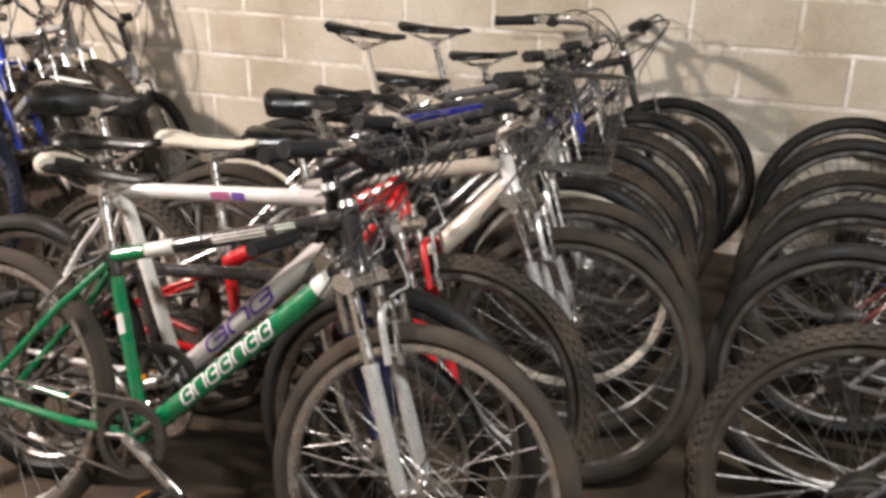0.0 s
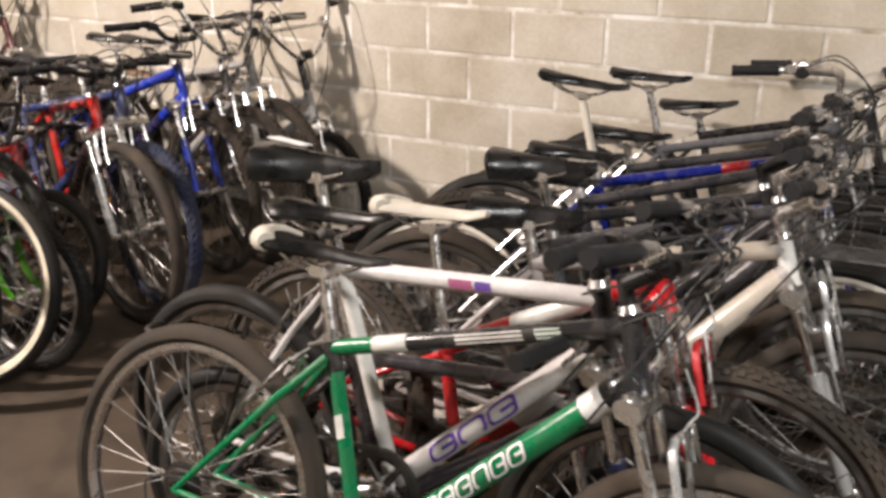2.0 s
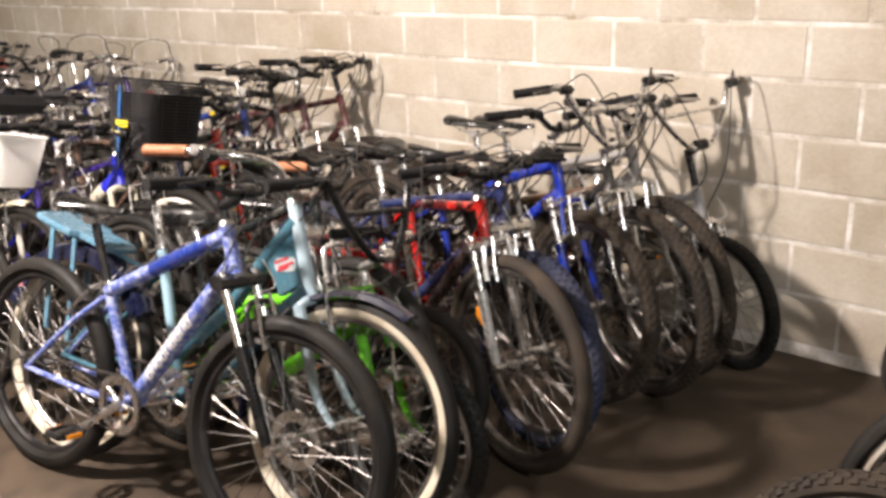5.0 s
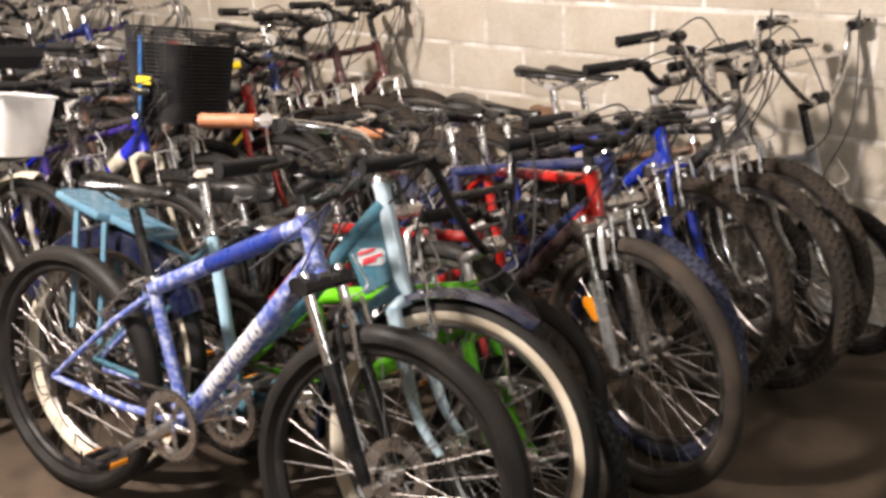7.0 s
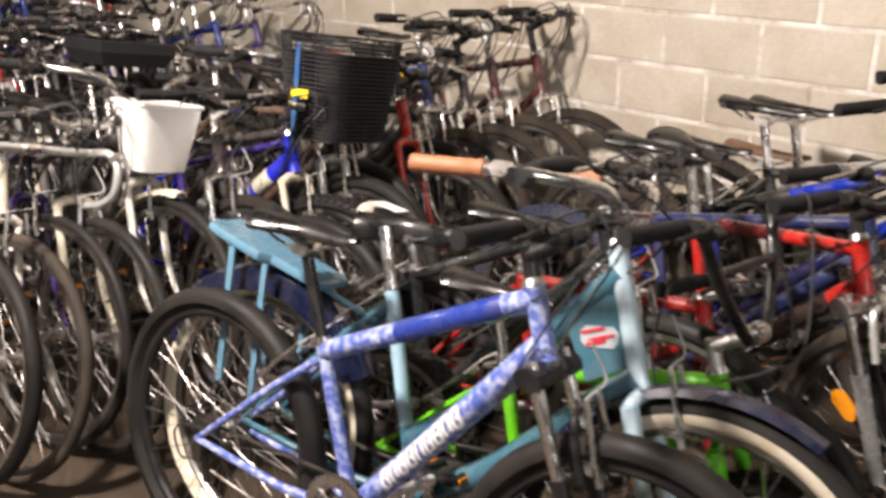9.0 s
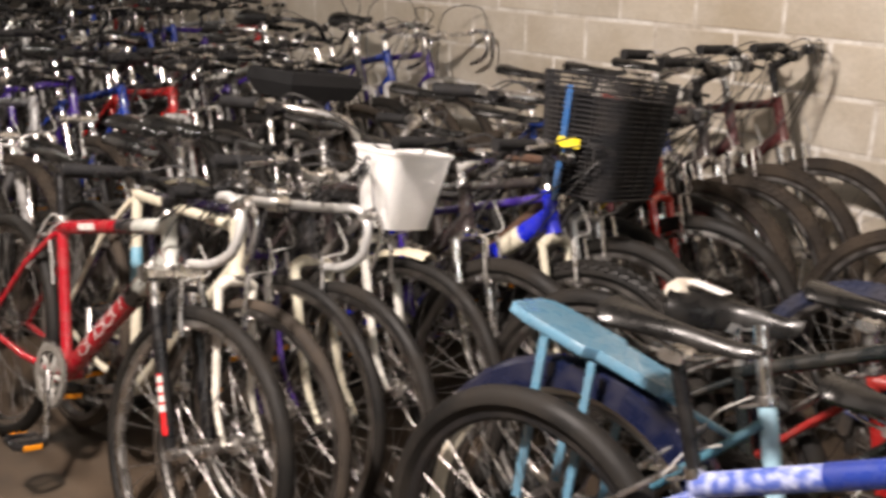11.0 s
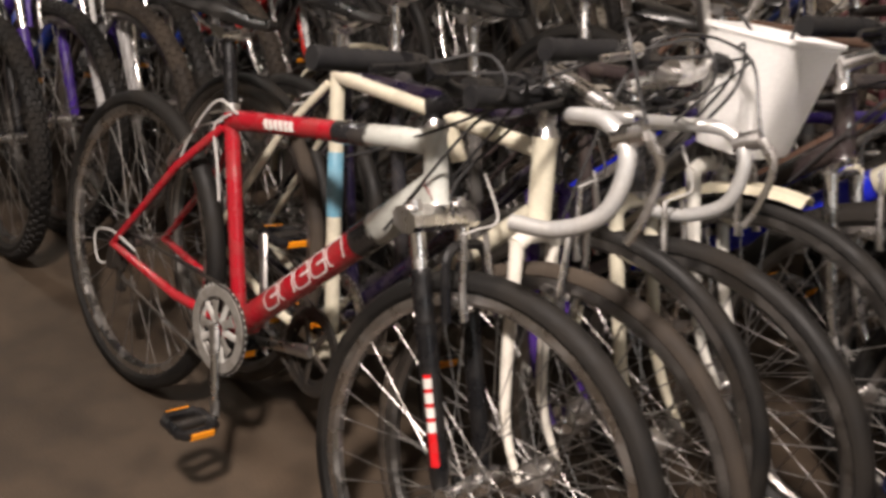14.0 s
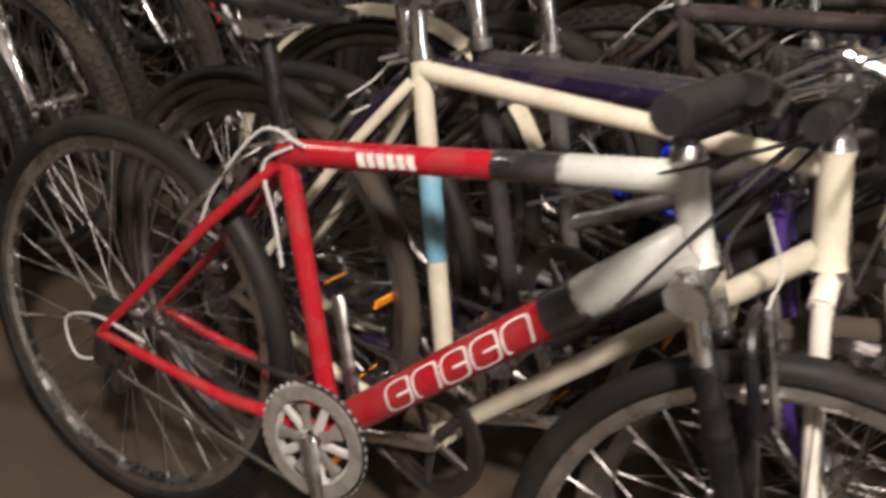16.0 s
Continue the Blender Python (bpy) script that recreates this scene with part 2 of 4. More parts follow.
def part(name, shape, material, parent, label="", m=None, smooth=True):
    """One mesh object under a thing or a part; shape may be a mesh that is shared."""
    me = shape if isinstance(shape, bpy.types.Mesh) else shape.mesh(name, smooth)
    ob = new(name, me)
    if not me.materials:
        me.materials.append(material)
    elif me.materials[0] != material:
        ob.material_slots[0].link = "OBJECT"
        ob.material_slots[0].material = material
    ob.parent = parent
    if m is not None:
        ob.matrix_local = m
    if label:
        ob["label"] = label
    return ob


def structure(name, shape, material, label, category):
    ob = new(name, shape.mesh(name, False))
    ob.data.materials.append(material)
    return tagged(ob, label, category, kind="structure")


# ---- the room ----
WALL_Y, ROOM_L, ROOM_R, ROOM_F, ROOM_H = 3.78, -15.0, 5.0, -4.0, 3.2
structure("floor", Shape().box(((ROOM_L + ROOM_R) / 2, (WALL_Y + ROOM_F) / 2, -0.1), (ROOM_R - ROOM_L + 0.6, WALL_Y - ROOM_F + 0.6, 0.2)), FLOOR, "dusty brown stained concrete warehouse floor", "floor")
structure("ceiling", Shape().box(((ROOM_L + ROOM_R) / 2, (WALL_Y + ROOM_F) / 2, ROOM_H + 0.1), (ROOM_R - ROOM_L + 0.6, WALL_Y - ROOM_F + 0.6, 0.2)), PLASTER, "plain dim grey plaster ceiling", "ceiling")
# Out of view; its pale colour is added to bounce light onto the bikes.
structure("wall_south", Shape().box(((ROOM_L + ROOM_R) / 2, ROOM_F - 0.1, ROOM_H / 2), (ROOM_R - ROOM_L, 0.2, ROOM_H)), PALE_BOUNCE, "plain unseen wall behind the aisle, made cream to reflect light", "wall")
structure("wall_west", Shape().box((ROOM_L - 0.1, (WALL_Y + ROOM_F) / 2, ROOM_H / 2), (0.2, WALL_Y - ROOM_F, ROOM_H)), PLASTER, "plain grey plastered end wall", "wall")
structure("wall_east", Shape().box((ROOM_R + 0.1, (WALL_Y + ROOM_F) / 2, ROOM_H / 2), (0.2, WALL_Y - ROOM_F, ROOM_H)), PLASTER, "plain grey plastered end wall", "wall")
wall_north = structure("wall_north", Shape().box(((ROOM_L + ROOM_R) / 2, WALL_Y + 0.1015, ROOM_H / 2), (ROOM_R - ROOM_L, 0.2, ROOM_H)), MORTAR, "cream painted concrete block wall with pale mortar joints", "wall")


def strip_lamp(at, label):
    lampa = tagged(new("ceiling_light"), label, "ceiling light", "ceiling lights")
    lampa.location = at
    part("housing", Shape().box((0, 0, 0.025), (1.3, 0.2, 0.05), bevel=0.01), surface("white_enamel", (0.7, 0.7, 0.68), 0.4), lampa)
    return lampa


strip_lamp((COOL_LAMP[0], COOL_LAMP[1], COOL_LAMP[2]), "assumed white strip light on the ceiling, out of view")
# Housing made up to go with the added far fill light.
strip_lamp((FAR_FILL[0], FAR_FILL[1], FAR_FILL[2]), "assumed white strip light on the ceiling, out of view")
bulb = tagged(new("hanging_bulb"), "bare warm bulb hanging from the ceiling", "lamp")
bulb.location = WARM_LAMP
part("flex", Shape().tube((0, 0, 0), (0, 0, ROOM_H - WARM_LAMP[2]), 0.004, n=6), CABLE, bulb)
part("socket", Shape().tube((0, 0, -0.03), (0, 0, 0.03), 0.018), BLACK_PLASTIC, bulb)

# ---- bicycles ----
WHEELS = {}


def wheel_meshes(R, w, knobs, rim_depth):
    key = (R, w, knobs, rim_depth)
    if key in WHEELS:
        return WHEELS[key]
    rc, h = R - w * 0.5, w * 0.5
    prof = []
    for j in range(14):
        a = 2 * math.pi * j / 14
        c, s = math.cos(a), math.sin(a)
        prof.append((rc + h * 0.98 * c, h * 0.94 * s * (1.0 if c > -0.4 else 0.72)))
    tyre = Shape().revolve(prof, 60)
    if knobs:
        count = int(2 * math.pi * R / 0.030)
        for i in range(count):
            for k, (ang, wide) in enumerate(((0.0, 0.010), (0.62, 0.008), (-0.62, 0.008), (1.05, 0.007), (-1.05, 0.007))):
                a = 2 * math.pi * (i + (0.5 if k in (1, 2) else 0.0)) / count
                radial = Vector((math.cos(a), 0, math.sin(a)))
                along = Vector((-math.sin(a), 0, math.cos(a)))
                out = (radial * math.cos(ang) + Vector((0, math.sin(ang), 0))).normalized()
                side = along.cross(out)
                p = radial * rc + out * (h * 0.97)
                b0 = len(tyre.v)
                for lift, sh in ((0.0, 1.0), (0.0034, 0.8)):
                    for u, q in ((-1, -1), (1, -1), (1, 1), (-1, 1)):
                        tyre.v.append(tuple(p + out * lift + along * (u * 0.0085 * sh) + side * (q * wide * sh)))
                tyre.f += [(b0 + 4, b0 + 5, b0 + 6, b0 + 7)] + [(b0 + i0, b0 + (i0 + 1) % 4, b0 + 4 + (i0 + 1) % 4, b0 + 4 + i0) for i0 in range(4)]
    ri = R - w - rim_depth * 0.35
    rim = Shape().revolve([(ri + rim_depth, 0.013), (ri + rim_depth, -0.013), (ri + 0.004, -0.0125), (ri - 0.003, -0.006), (ri - 0.003, 0.006), (ri + 0.004, 0.0125)], 60)
    spokes = Shape()
    for i in range(32):
        a = 2 * math.pi * i / 32
        y = 0.028 if i % 2 else -0.028
        lean = 0.42 if (i // 2) % 2 else -0.42
        p = Vector((0.021 * math.cos(a + lean * 2.6), y, 0.021 * math.sin(a + lean * 2.6)))
        q = Vector((ri * math.cos(a), y * 0.12, ri * math.sin(a)))
        spokes.path([p, q], 0.00125, 4)
    hub = Shape().revolve([(0.004, -0.046), (0.010, -0.046), (0.011, -0.034), (0.025, -0.031), (0.025, -0.026), (0.013, -0.022), (0.012, 0.022), (0.025, 0.026), (0.025, 0.031), (0.011, 0.034), (0.010, 0.046), (0.004, 0.046)], 16)
    hub.tube((0, -0.062, 0), (0, 0.062, 0), 0.005, n=8)
    white = Shape()
    for s in (1, -1):
        pr = []
        for lift, rng in ((1.02, (0.18, 0.55, 0.95, 1.3)), (0.9, (1.3, 0.18))):
            for t in rng:
                ang = math.pi - (math.pi * 0.5) * t + (math.pi * 0.12)
                pr.append((rc + h * lift * math.cos(ang) * 0.98, s * h * lift * 0.97 * math.sin(ang)))
        white.revolve(pr, 60)
    cr = Shape()
    for k in range(6):
        r = 0.052 - k * 0.006
        cr.revolve([(0.012, -0.034 - k * 0.0035), (r, -0.034 - k * 0.0035), (r, -0.036 - k * 0.0035), (0.012, -0.036 - k * 0.0035)], 24)
    valve = Shape().tube((0, 0, -ri), (0, 0, -ri + 0.045), 0.0028, n=6)
    WHEELS[key] = tuple(s.mesh(nm) for s, nm in ((tyre, "tyre"), (rim, "rim"), (spokes, "spokes"), (hub, "hub"), (white, "whitewall"), (cr, "cassette"), (valve, "valve")))
    return WHEELS[key]


def arc(c, r, a0, a1, n, plane="xz", off=0.0):
    out = []
    for i in range(n + 1):
        a = radians(a0 + (a1 - a0) * i / n)
        out.append(Vector((c[0] + r * math.cos(a), c[1] + off, c[2] + r * math.sin(a))))
    return out


def curve(pts, n=8):
    """A smooth run of points through the given ones."""
    p = [Vector(q) for q in pts]
    p = [p[0] * 2 - p[1]] + p + [p[-1] * 2 - p[-2]]
    out = []
    for i in range(1, len(p) - 2):
        for k in range(n):
            t = k / n
            a, b, c, d = p[i - 1], p[i], p[i + 1], p[i + 2]
            out.append(0.5 * ((2 * b) + (c - a) * t + (2 * a - 5 * b + 4 * c - d) * t * t + (3 * b - a - 3 * c + d) * t ** 3))
    return out + [p[-2]]


SADDLES = {}


def saddle_mesh(kind):
    """A padded saddle with wide tail, waisted nose and rounded underside, clamp at the origin."""
    if kind in SADDLES:
        return SADDLES[kind]
    wide = {"slim": 0.070, "wide": 0.105, "bmx": 0.064}[kind]
    deep = {"slim": 0.036, "wide": 0.088, "bmx": 0.032}[kind]
    s = Shape()
    loops = []
    for i in range(15):
        t = i / 14
        x = -0.135 + 0.275 * t
        k = max(0.0, 1 - t * 1.75)
        half = 0.019 + (wide - 0.019) * (k * k * (3 - 2 * k))
        if i == 0:
            half *= 0.72
        if i == 14:
            half *= 0.6
        top = 0.052 + 0.016 * (1 - t) ** 2 + (0.004 if t > 0.9 else 0)
        dep = deep * (0.45 + 0.55 * (1 - t)) * (0.6 if i in (0, 14) else 1)
        lp = []
        for j in range(14):
            a = 2 * math.pi * j / 14
            c, q = math.cos(a), math.sin(a)
            lp.append((x, half * (abs(c) ** 0.8) * (1 if c >= 0 else -1), top - dep * 0.5 + dep * 0.5 * (abs(q) ** 0.7) * (1 if q >= 0 else -1) - 0.010 * abs(c) ** 2))
        loops.append(lp)
    s.rings(loops)
    rails = Shape()
    for y in (0.021, -0.021):
        rails.path(curve([(-0.10, y * 1.6, 0.034), (-0.05, y, 0.008), (0.03, y, 0.008), (0.09, y * 0.5, 0.034)], 4), 0.0036, 6)
    rails.box((0, 0, 0.004), (0.045, 0.05, 0.022), bevel=0.006)
    SADDLES[kind] = (s.mesh("saddle"), rails.mesh("rails"))
    return SADDLES[kind]


PLAIN_FENDER = ((-1, -0.014), (-0.7, 0.0), (0, 0.006), (0.7, 0.0), (1, -0.014), (0.68, -0.004), (0, 0.003), (-0.68, -0.004))
SKIRTED = ((-1.10, -0.058), (-1.06, -0.008), (-0.7, 0.002), (0, 0.006), (0.7, 0.002), (1.06, -0.008), (1.10, -0.058), (1.04, -0.057), (0.98, -0.010), (0, 0.002), (-0.98, -0.010), (-1.04, -0.057))


def bicycle(label, x, y, heading=5.0, lean=10.0, steer=0.0, R=0.340, tw=0.052, knobs=True, wb=1.06, cs=0.43, bb=0.29, seat_len=0.42, post=0.14, ht=0.115,
            frame="diamond", colour=(0.3, 0.3, 0.3), colour2=None, colour3=None, fork="sus", fork_colour=None, bar="flat", bar_up=0.03, bar_mat=None, saddle="slim", saddle_mat=None,
            rim_mat=None, tyre_mat=None, white=False, fender=None, rack=None, basket=None, reflect=(), crank=200.0, grips=None, stem_up=0.05, tag=None, decal=None,
            decal_colour=None, tube_r=0.0165, dt_r=0.021, no_front=False, shift_cable=False, saddle_tail=None, seat_tilt=0.0, light=False, stem_mat=None, bell=False, ends=None, ref="front", disc=False, bands=(), bars=(), fork_h=0.0, ha=71.0, post_mat=None, crown_mat=None, boots=False, basket_at=(0.0, 0.0, 0.0), leg_band=None, sa=73.0, bare_post=False, stroke=0.006, crank_mat=None, gusset=False, guard=False, rack_at=0.0, amber_at=None, bar_drop=0.0, bar_w=1.0):
    """A whole bicycle; x and y give the ground point under the wheel named by ref. It leans to its left by lean degrees and heads heading degrees from +x."""
    bike = tagged(new("bicycle"), label, "bicycle", "rows of stored bicycles")
    colour = colour if isinstance(colour, tuple) else (colour,)
    colour2, colour3 = colour2 or colour, colour3 or colour
    colour3 = colour3 if isinstance(colour3, tuple) else (colour3,)
    main, second, third = paint(*colour), paint(*colour2), paint(*colour3)
    tyre_mat, rim_mat = tyre_mat or RUBBER, rim_mat or RIM
    turn = Matrix.Rotation(radians(heading), 4, "Z") @ Matrix.Rotation(radians(-lean), 4, "X")
    contact = turn @ Vector((wb if ref == "front" else 0.0, 0, 0))
    bike.matrix_world = Matrix.Translation((x - contact.x, y - contact.y, 0.004)) @ turn
    B = Vector((math.sqrt(cs * cs - (R - bb) ** 2), 0, bb))
    sa, ha = radians(sa), radians(ha)
    sdir, hdir = Vector((-math.cos(sa), 0, math.sin(sa))), Vector((-math.cos(ha), 0, math.sin(ha)))
    fwd = Vector((math.sin(ha), 0, math.cos(ha)))
    axle_f, axle_r = Vector((wb, 0, R)), Vector((0, 0, R))
    crown_h = R + 0.012 + tw * 0.5 + (0.050 if fork == "sus" else 0.022) + fork_h
    off = 0.042
    crown = axle_f - fwd * off + hdir * crown_h
    H0 = crown + hdir * 0.018
    H1 = H0 + hdir * ht
    S = B + sdir * seat_len
    steering = Matrix.Translation(H0) @ Matrix.Rotation(radians(steer), 4, hdir) @ Matrix.Translation(-H0)

    # frame
    def tubes(name, pts, r, mat, n=12):
        s = Shape().path(pts, r, n)
        return part(name, s, mat, bike)

    runs = {"seat": (B, S, 0.0155)}
    if frame == "diamond":
        a, b = S - sdir * 0.012, H1 - hdir * 0.022
        runs["top"] = (a, b, tube_r)
        part("top_tube", Shape().path([a, a.lerp(b, 0.62), b], tube_r, 14), main, bike)
        a, b = B + Vector((0.01, 0, 0.012)), H0 + hdir * 0.026
        runs["down"] = (a, b, dt_r * 1.05)
        part("down_tube", Shape().path([a, a.lerp(b, 0.65), b], [dt_r * 0.95, dt_r, dt_r * 1.05], 14), main, bike)
    elif frame == "step":
        a, b = B + Vector((0.005, 0, 0.01)), H0 + hdir * 0.02
        c1 = curve([a, a.lerp(b, 0.35) + Vector((0.01, 0, -0.025)), a.lerp(b, 0.75) + Vector((0, 0, -0.012)), b], 6)
        part("down_tube", Shape().path(c1, dt_r * 0.9, 12), main, bike)
        a, b = B + sdir * (seat_len * 0.28), H1 - hdir * 0.05
        c1 = curve([a, a.lerp(b, 0.4) + Vector((0.01, 0, -0.03)), a.lerp(b, 0.8) + Vector((0, 0, -0.01)), b], 6)
        part("top_tube", Shape().path(c1, tube_r, 12), second, bike)
        if gusset:
            p0, p1, p2, p3 = H0 + hdir * 0.045, H1 - hdir * 0.085, H1 - hdir * 0.10 - fwd * 0.13, H0 + hdir * 0.02 - fwd * 0.10
            plate = Shape().rings([[q + Vector((0, y, 0)) for q in (p0, p1, p2, p3)] for y in (-0.013, 0.013)])
            panel = part("head_panel", plate, second, bike, "teal panel filling the frame behind the head tube", smooth=False)
            mid = (p0 + p1 + p2 + p3) / 4 + Vector((0, -0.0145, 0))
            part("badge", Shape().box(mid, (0.075, 0.003, 0.040), Matrix.Rotation(radians(-10), 3, "Y"), 0.010), paint(0.45, 0.50, 0.52), panel, "white badge", smooth=False)
            for k, (dx, dz, ln) in enumerate(((-0.014, 0.010, 0.05), (0.004, 0.0, 0.056), (-0.004, -0.012, 0.04))):
                part("badge_mark", Shape().box(mid + Vector((dx, -0.0025, dz)), (ln, 0.003, 0.006), Matrix.Rotation(radians(-24), 3, "Y"), 0.002), paint(0.60, 0.03, 0.05), panel, "red mark on the badge", smooth=False)
    else:
        a, b = B + sdir * 0.1 + Vector((0.05, 0, 0.02)), H0 + hdir * 0.05
        part("down_tube", Shape().path([a, a.lerp(b, 0.6), b], [dt_r * 1.3, dt_r * 1.75, dt_r * 1.5], 14, flat=0.7), main, bike)
        d = S - sdir * 0.02
        runs["down"] = (a, b, dt_r * 1.62)
        part("top_tube", Shape().path([d, H1 - hdir * 0.02], tube_r * 0.85, 12), second, bike)
        p, q = S - sdir * 0.12 + Vector((-0.02, 0, 0)), a.lerp(b, 0.35)
        part("shock", Shape().tube(p, p.lerp(q, 0.6), 0.012).path(arc_coil(p.lerp(q, 0.15), p.lerp(q, 0.75), 0.026, 7), 0.0055, 6), ALLOY, bike)
    for which, f0, f1, c in bands:
        if which in runs:
            a, b, r = runs[which]
            part(which + "_tube_band", Shape().path([a.lerp(b, f0), a.lerp(b, f0 + (f1 - f0) * 0.02), a.lerp(b, f1 - (f1 - f0) * 0.02), a.lerp(b, f1)], [r + 0.0002, r + 0.0012, r + 0.0012, r + 0.0002], 14), paint(*c), bike)
    for which, f0, f1, c in bars:
        a, b, r = runs[which]
        ax = (b - a).normalized()
        sd = Shape()
        p, hw = a.lerp(b, (f0 + f1) / 2), (b - a).length * (f1 - f0) / 2
        n0 = Vector((0, -1, 0))
        up = ax.cross(n0)
        lo = []
        for u in (-hw, hw):
            lo.append([p + ax * (u + 0.2 * v) + (n0 * math.cos(v / r) + up * math.sin(v / r)) * (r + e) for v, e in ((-0.009, 0.0014), (0.0, 0.0016), (0.009, 0.0014), (0.009, 0.0002), (0.0, 0.0002), (-0.009, 0.0002))])
        sd.rings(lo)
        part("decal", sd, paint(*c), bike, "plain block of lettering on the tube")
    if decal:
        a, b = B + Vector((0.01, 0, 0.012)), H0 + hdir * 0.026
        ax = (b - a).normalized()
        up = ax.cross(Vector((0, 1, 0))).normalized()
        for k in range(decal):
            s = Shape()
            p = a.lerp(b, 0.20 + 0.44 * (k + 0.5) / decal)
            r = dt_r * (0.95 + 0.1 * (k + 0.5) / decal) + 0.0014
            hw, hh = 0.44 / decal * (b - a).length * 0.46, dt_r * 0.80
            on_tube = lambda u, v: tuple(p + ax * (u + v * 0.3) + (Vector((0, -1, 0)) * math.cos(v / r) + up * math.sin(v / r)) * r)
            n = 28
            for q in range(n):
                c, d = math.cos(2 * math.pi * q / n), math.sin(2 * math.pi * q / n)
                u, v = math.copysign(abs(c) ** 0.5, c), math.copysign(abs(d) ** 0.5, d)
                s.v += [on_tube(u * hw, v * hh), on_tube(u * (hw - stroke), v * (hh - stroke * 0.8))]
            for q in range(n):
                if k % 3 == 1 and n * 0.66 < q < n * 0.84:
                    continue
                e = (q + 1) % n
                s.f.append((2 * q, 2 * e, 2 * e + 1, 2 * q + 1))
            if k % 3 != 1:
                t0 = len(s.v)
                s.v += [on_tube(x0 * hw, y0 * stroke) for x0, y0 in ((-0.1, -0.45), (0.85, -0.45), (0.85, 0.45), (-0.1, 0.45))]
                s.f.append((t0, t0 + 1, t0 + 2, t0 + 3))
            part("decal", s, paint(*(decal_colour or (0.8, 0.8, 0.78))), bike, "plain lettering shape on the tube")
    part("seat_tube", Shape().path([B, S + sdir * 0.012], 0.0155, 14), main if frame != "fs" else second, bike)
    part("seat_clamp", Shape().tube(S + sdir * 0.002, S + sdir * 0.018, 0.0185).tube(S + Vector((-0.012, -0.012, 0)), S + Vector((-0.04, -0.022, -0.012)), 0.004, n=6), ALLOY, bike)
    part("head_tube", Shape().path([H0, H0.lerp(H1, 0.08), H0.lerp(H1, 0.92), H1], [0.0225, 0.0195, 0.0195, 0.0225], 16), third, bike)
    part("upper_headset_cup", Shape().tube(H1, H1 + hdir * 0.014, 0.022, 0.018), ALLOY, bike)
    part("lower_headset_cup", Shape().tube(H0 - hdir * 0.012, H0, 0.019, 0.0225), ALLOY, bike)
    part("bottom_bracket", Shape().tube(B - Vector((0, 0.036, 0)), B + Vector((0, 0.036, 0)), 0.021, n=16), main, bike)
    for s in (1, -1):
        e = axle_r + Vector((0.004, s * 0.064, 0))
        a = B + Vector((-0.012, s * 0.018, 0.0))
        part("chain_stay", Shape().path([a, a.lerp(e, 0.35) + Vector((0, s * 0.022, 0)), e], [0.0115, 0.010, 0.008], 10), main, bike)
        a = S - sdir * 0.03 + Vector((-0.008, s * 0.016, 0))
        part("seat_stay", Shape().path([a, a.lerp(e, 0.3) + Vector((0, s * 0.022, 0)), e], [0.0088, 0.0085, 0.0075], 10), main, bike)
    part("seatpost", Shape().tube(S - sdir * 0.02, S + sdir * post, 0.0132, n=12), post_mat or CHROME, bike)
    if bare_post:
        saddle = "bmx"
    sm, rm = saddle_mesh(saddle)
    sp = Matrix.Translation(S + sdir * post) @ Matrix.Rotation(radians(seat_tilt), 4, "Y")
    if not bare_post:
        sad = part("saddle", sm, saddle_mat or SADDLE_BLACK, bike, m=sp)
        part("saddle_clamp", rm, ALLOY, sad)
        if saddle_tail:
            t = Shape()
            t.path([(-0.105, -0.058, 0.046), (-0.132, -0.032, 0.047), (-0.140, 0, 0.048), (-0.132, 0.032, 0.047), (-0.105, 0.058, 0.046)], [0.018, 0.027, 0.028, 0.027, 0.018], 12)
            part("tail_panel", t, saddle_tail, sad, "pale panel on the tail of the saddle")
        if tag:
            part("label", Shape().box((-0.07, -0.01, 0.073), (0.085, 0.045, 0.003), Matrix.Rotation(radians(6), 3, "Y")), LABEL_WHITE, sad, "white paper label on the saddle", smooth=False)

    # wheels
    tyre, rim, spokes, hub, wall, cassette, valve = wheel_meshes(R, tw, knobs, 0.022)
    for at, front in ((axle_r, False), (axle_f, True)):
        if front and no_front:
            continue
        spin = Matrix.Rotation(random.uniform(0, 6.28), 4, "Y")
        m = Matrix.Translation(at) @ spin
        w = part("front_wheel" if front else "rear_wheel", tyre, tyre_mat, bike, m=(steering @ m) if front else m)
        part("rim", rim, rim_mat, w)
        part("spokes", spokes, SPOKE, w)
        part("hub", hub, ALLOY, w)
        part("valve", valve, DARK_STEEL, w)
        if white:
            part("whitewall", wall, WHITEWALL, w)
        if not front:
            part("cassette", cassette, DARK_STEEL, w)
        kind = "front" if front else "rear"
        if kind in reflect:
            part("reflector", Shape().box((0, -0.012, R * 0.55), (0.035, 0.012, 0.075), bevel=0.012), AMBER, w, "amber spoke reflector", m=spin.inverted() @ Matrix.Rotation(radians(random.choice((-70, -40, 50)) if amber_at is None else amber_at), 4, "Y"))
        if disc and front:
            part("brake_disc", Shape().disc(0.08, 0.036, 0.038, 32, hole=0.05), ALLOY, w)

    # fork
    fmat = paint(*fork_colour) if fork_colour else BLACK_PLASTIC
    gap = 0.036 + tw * 0.42
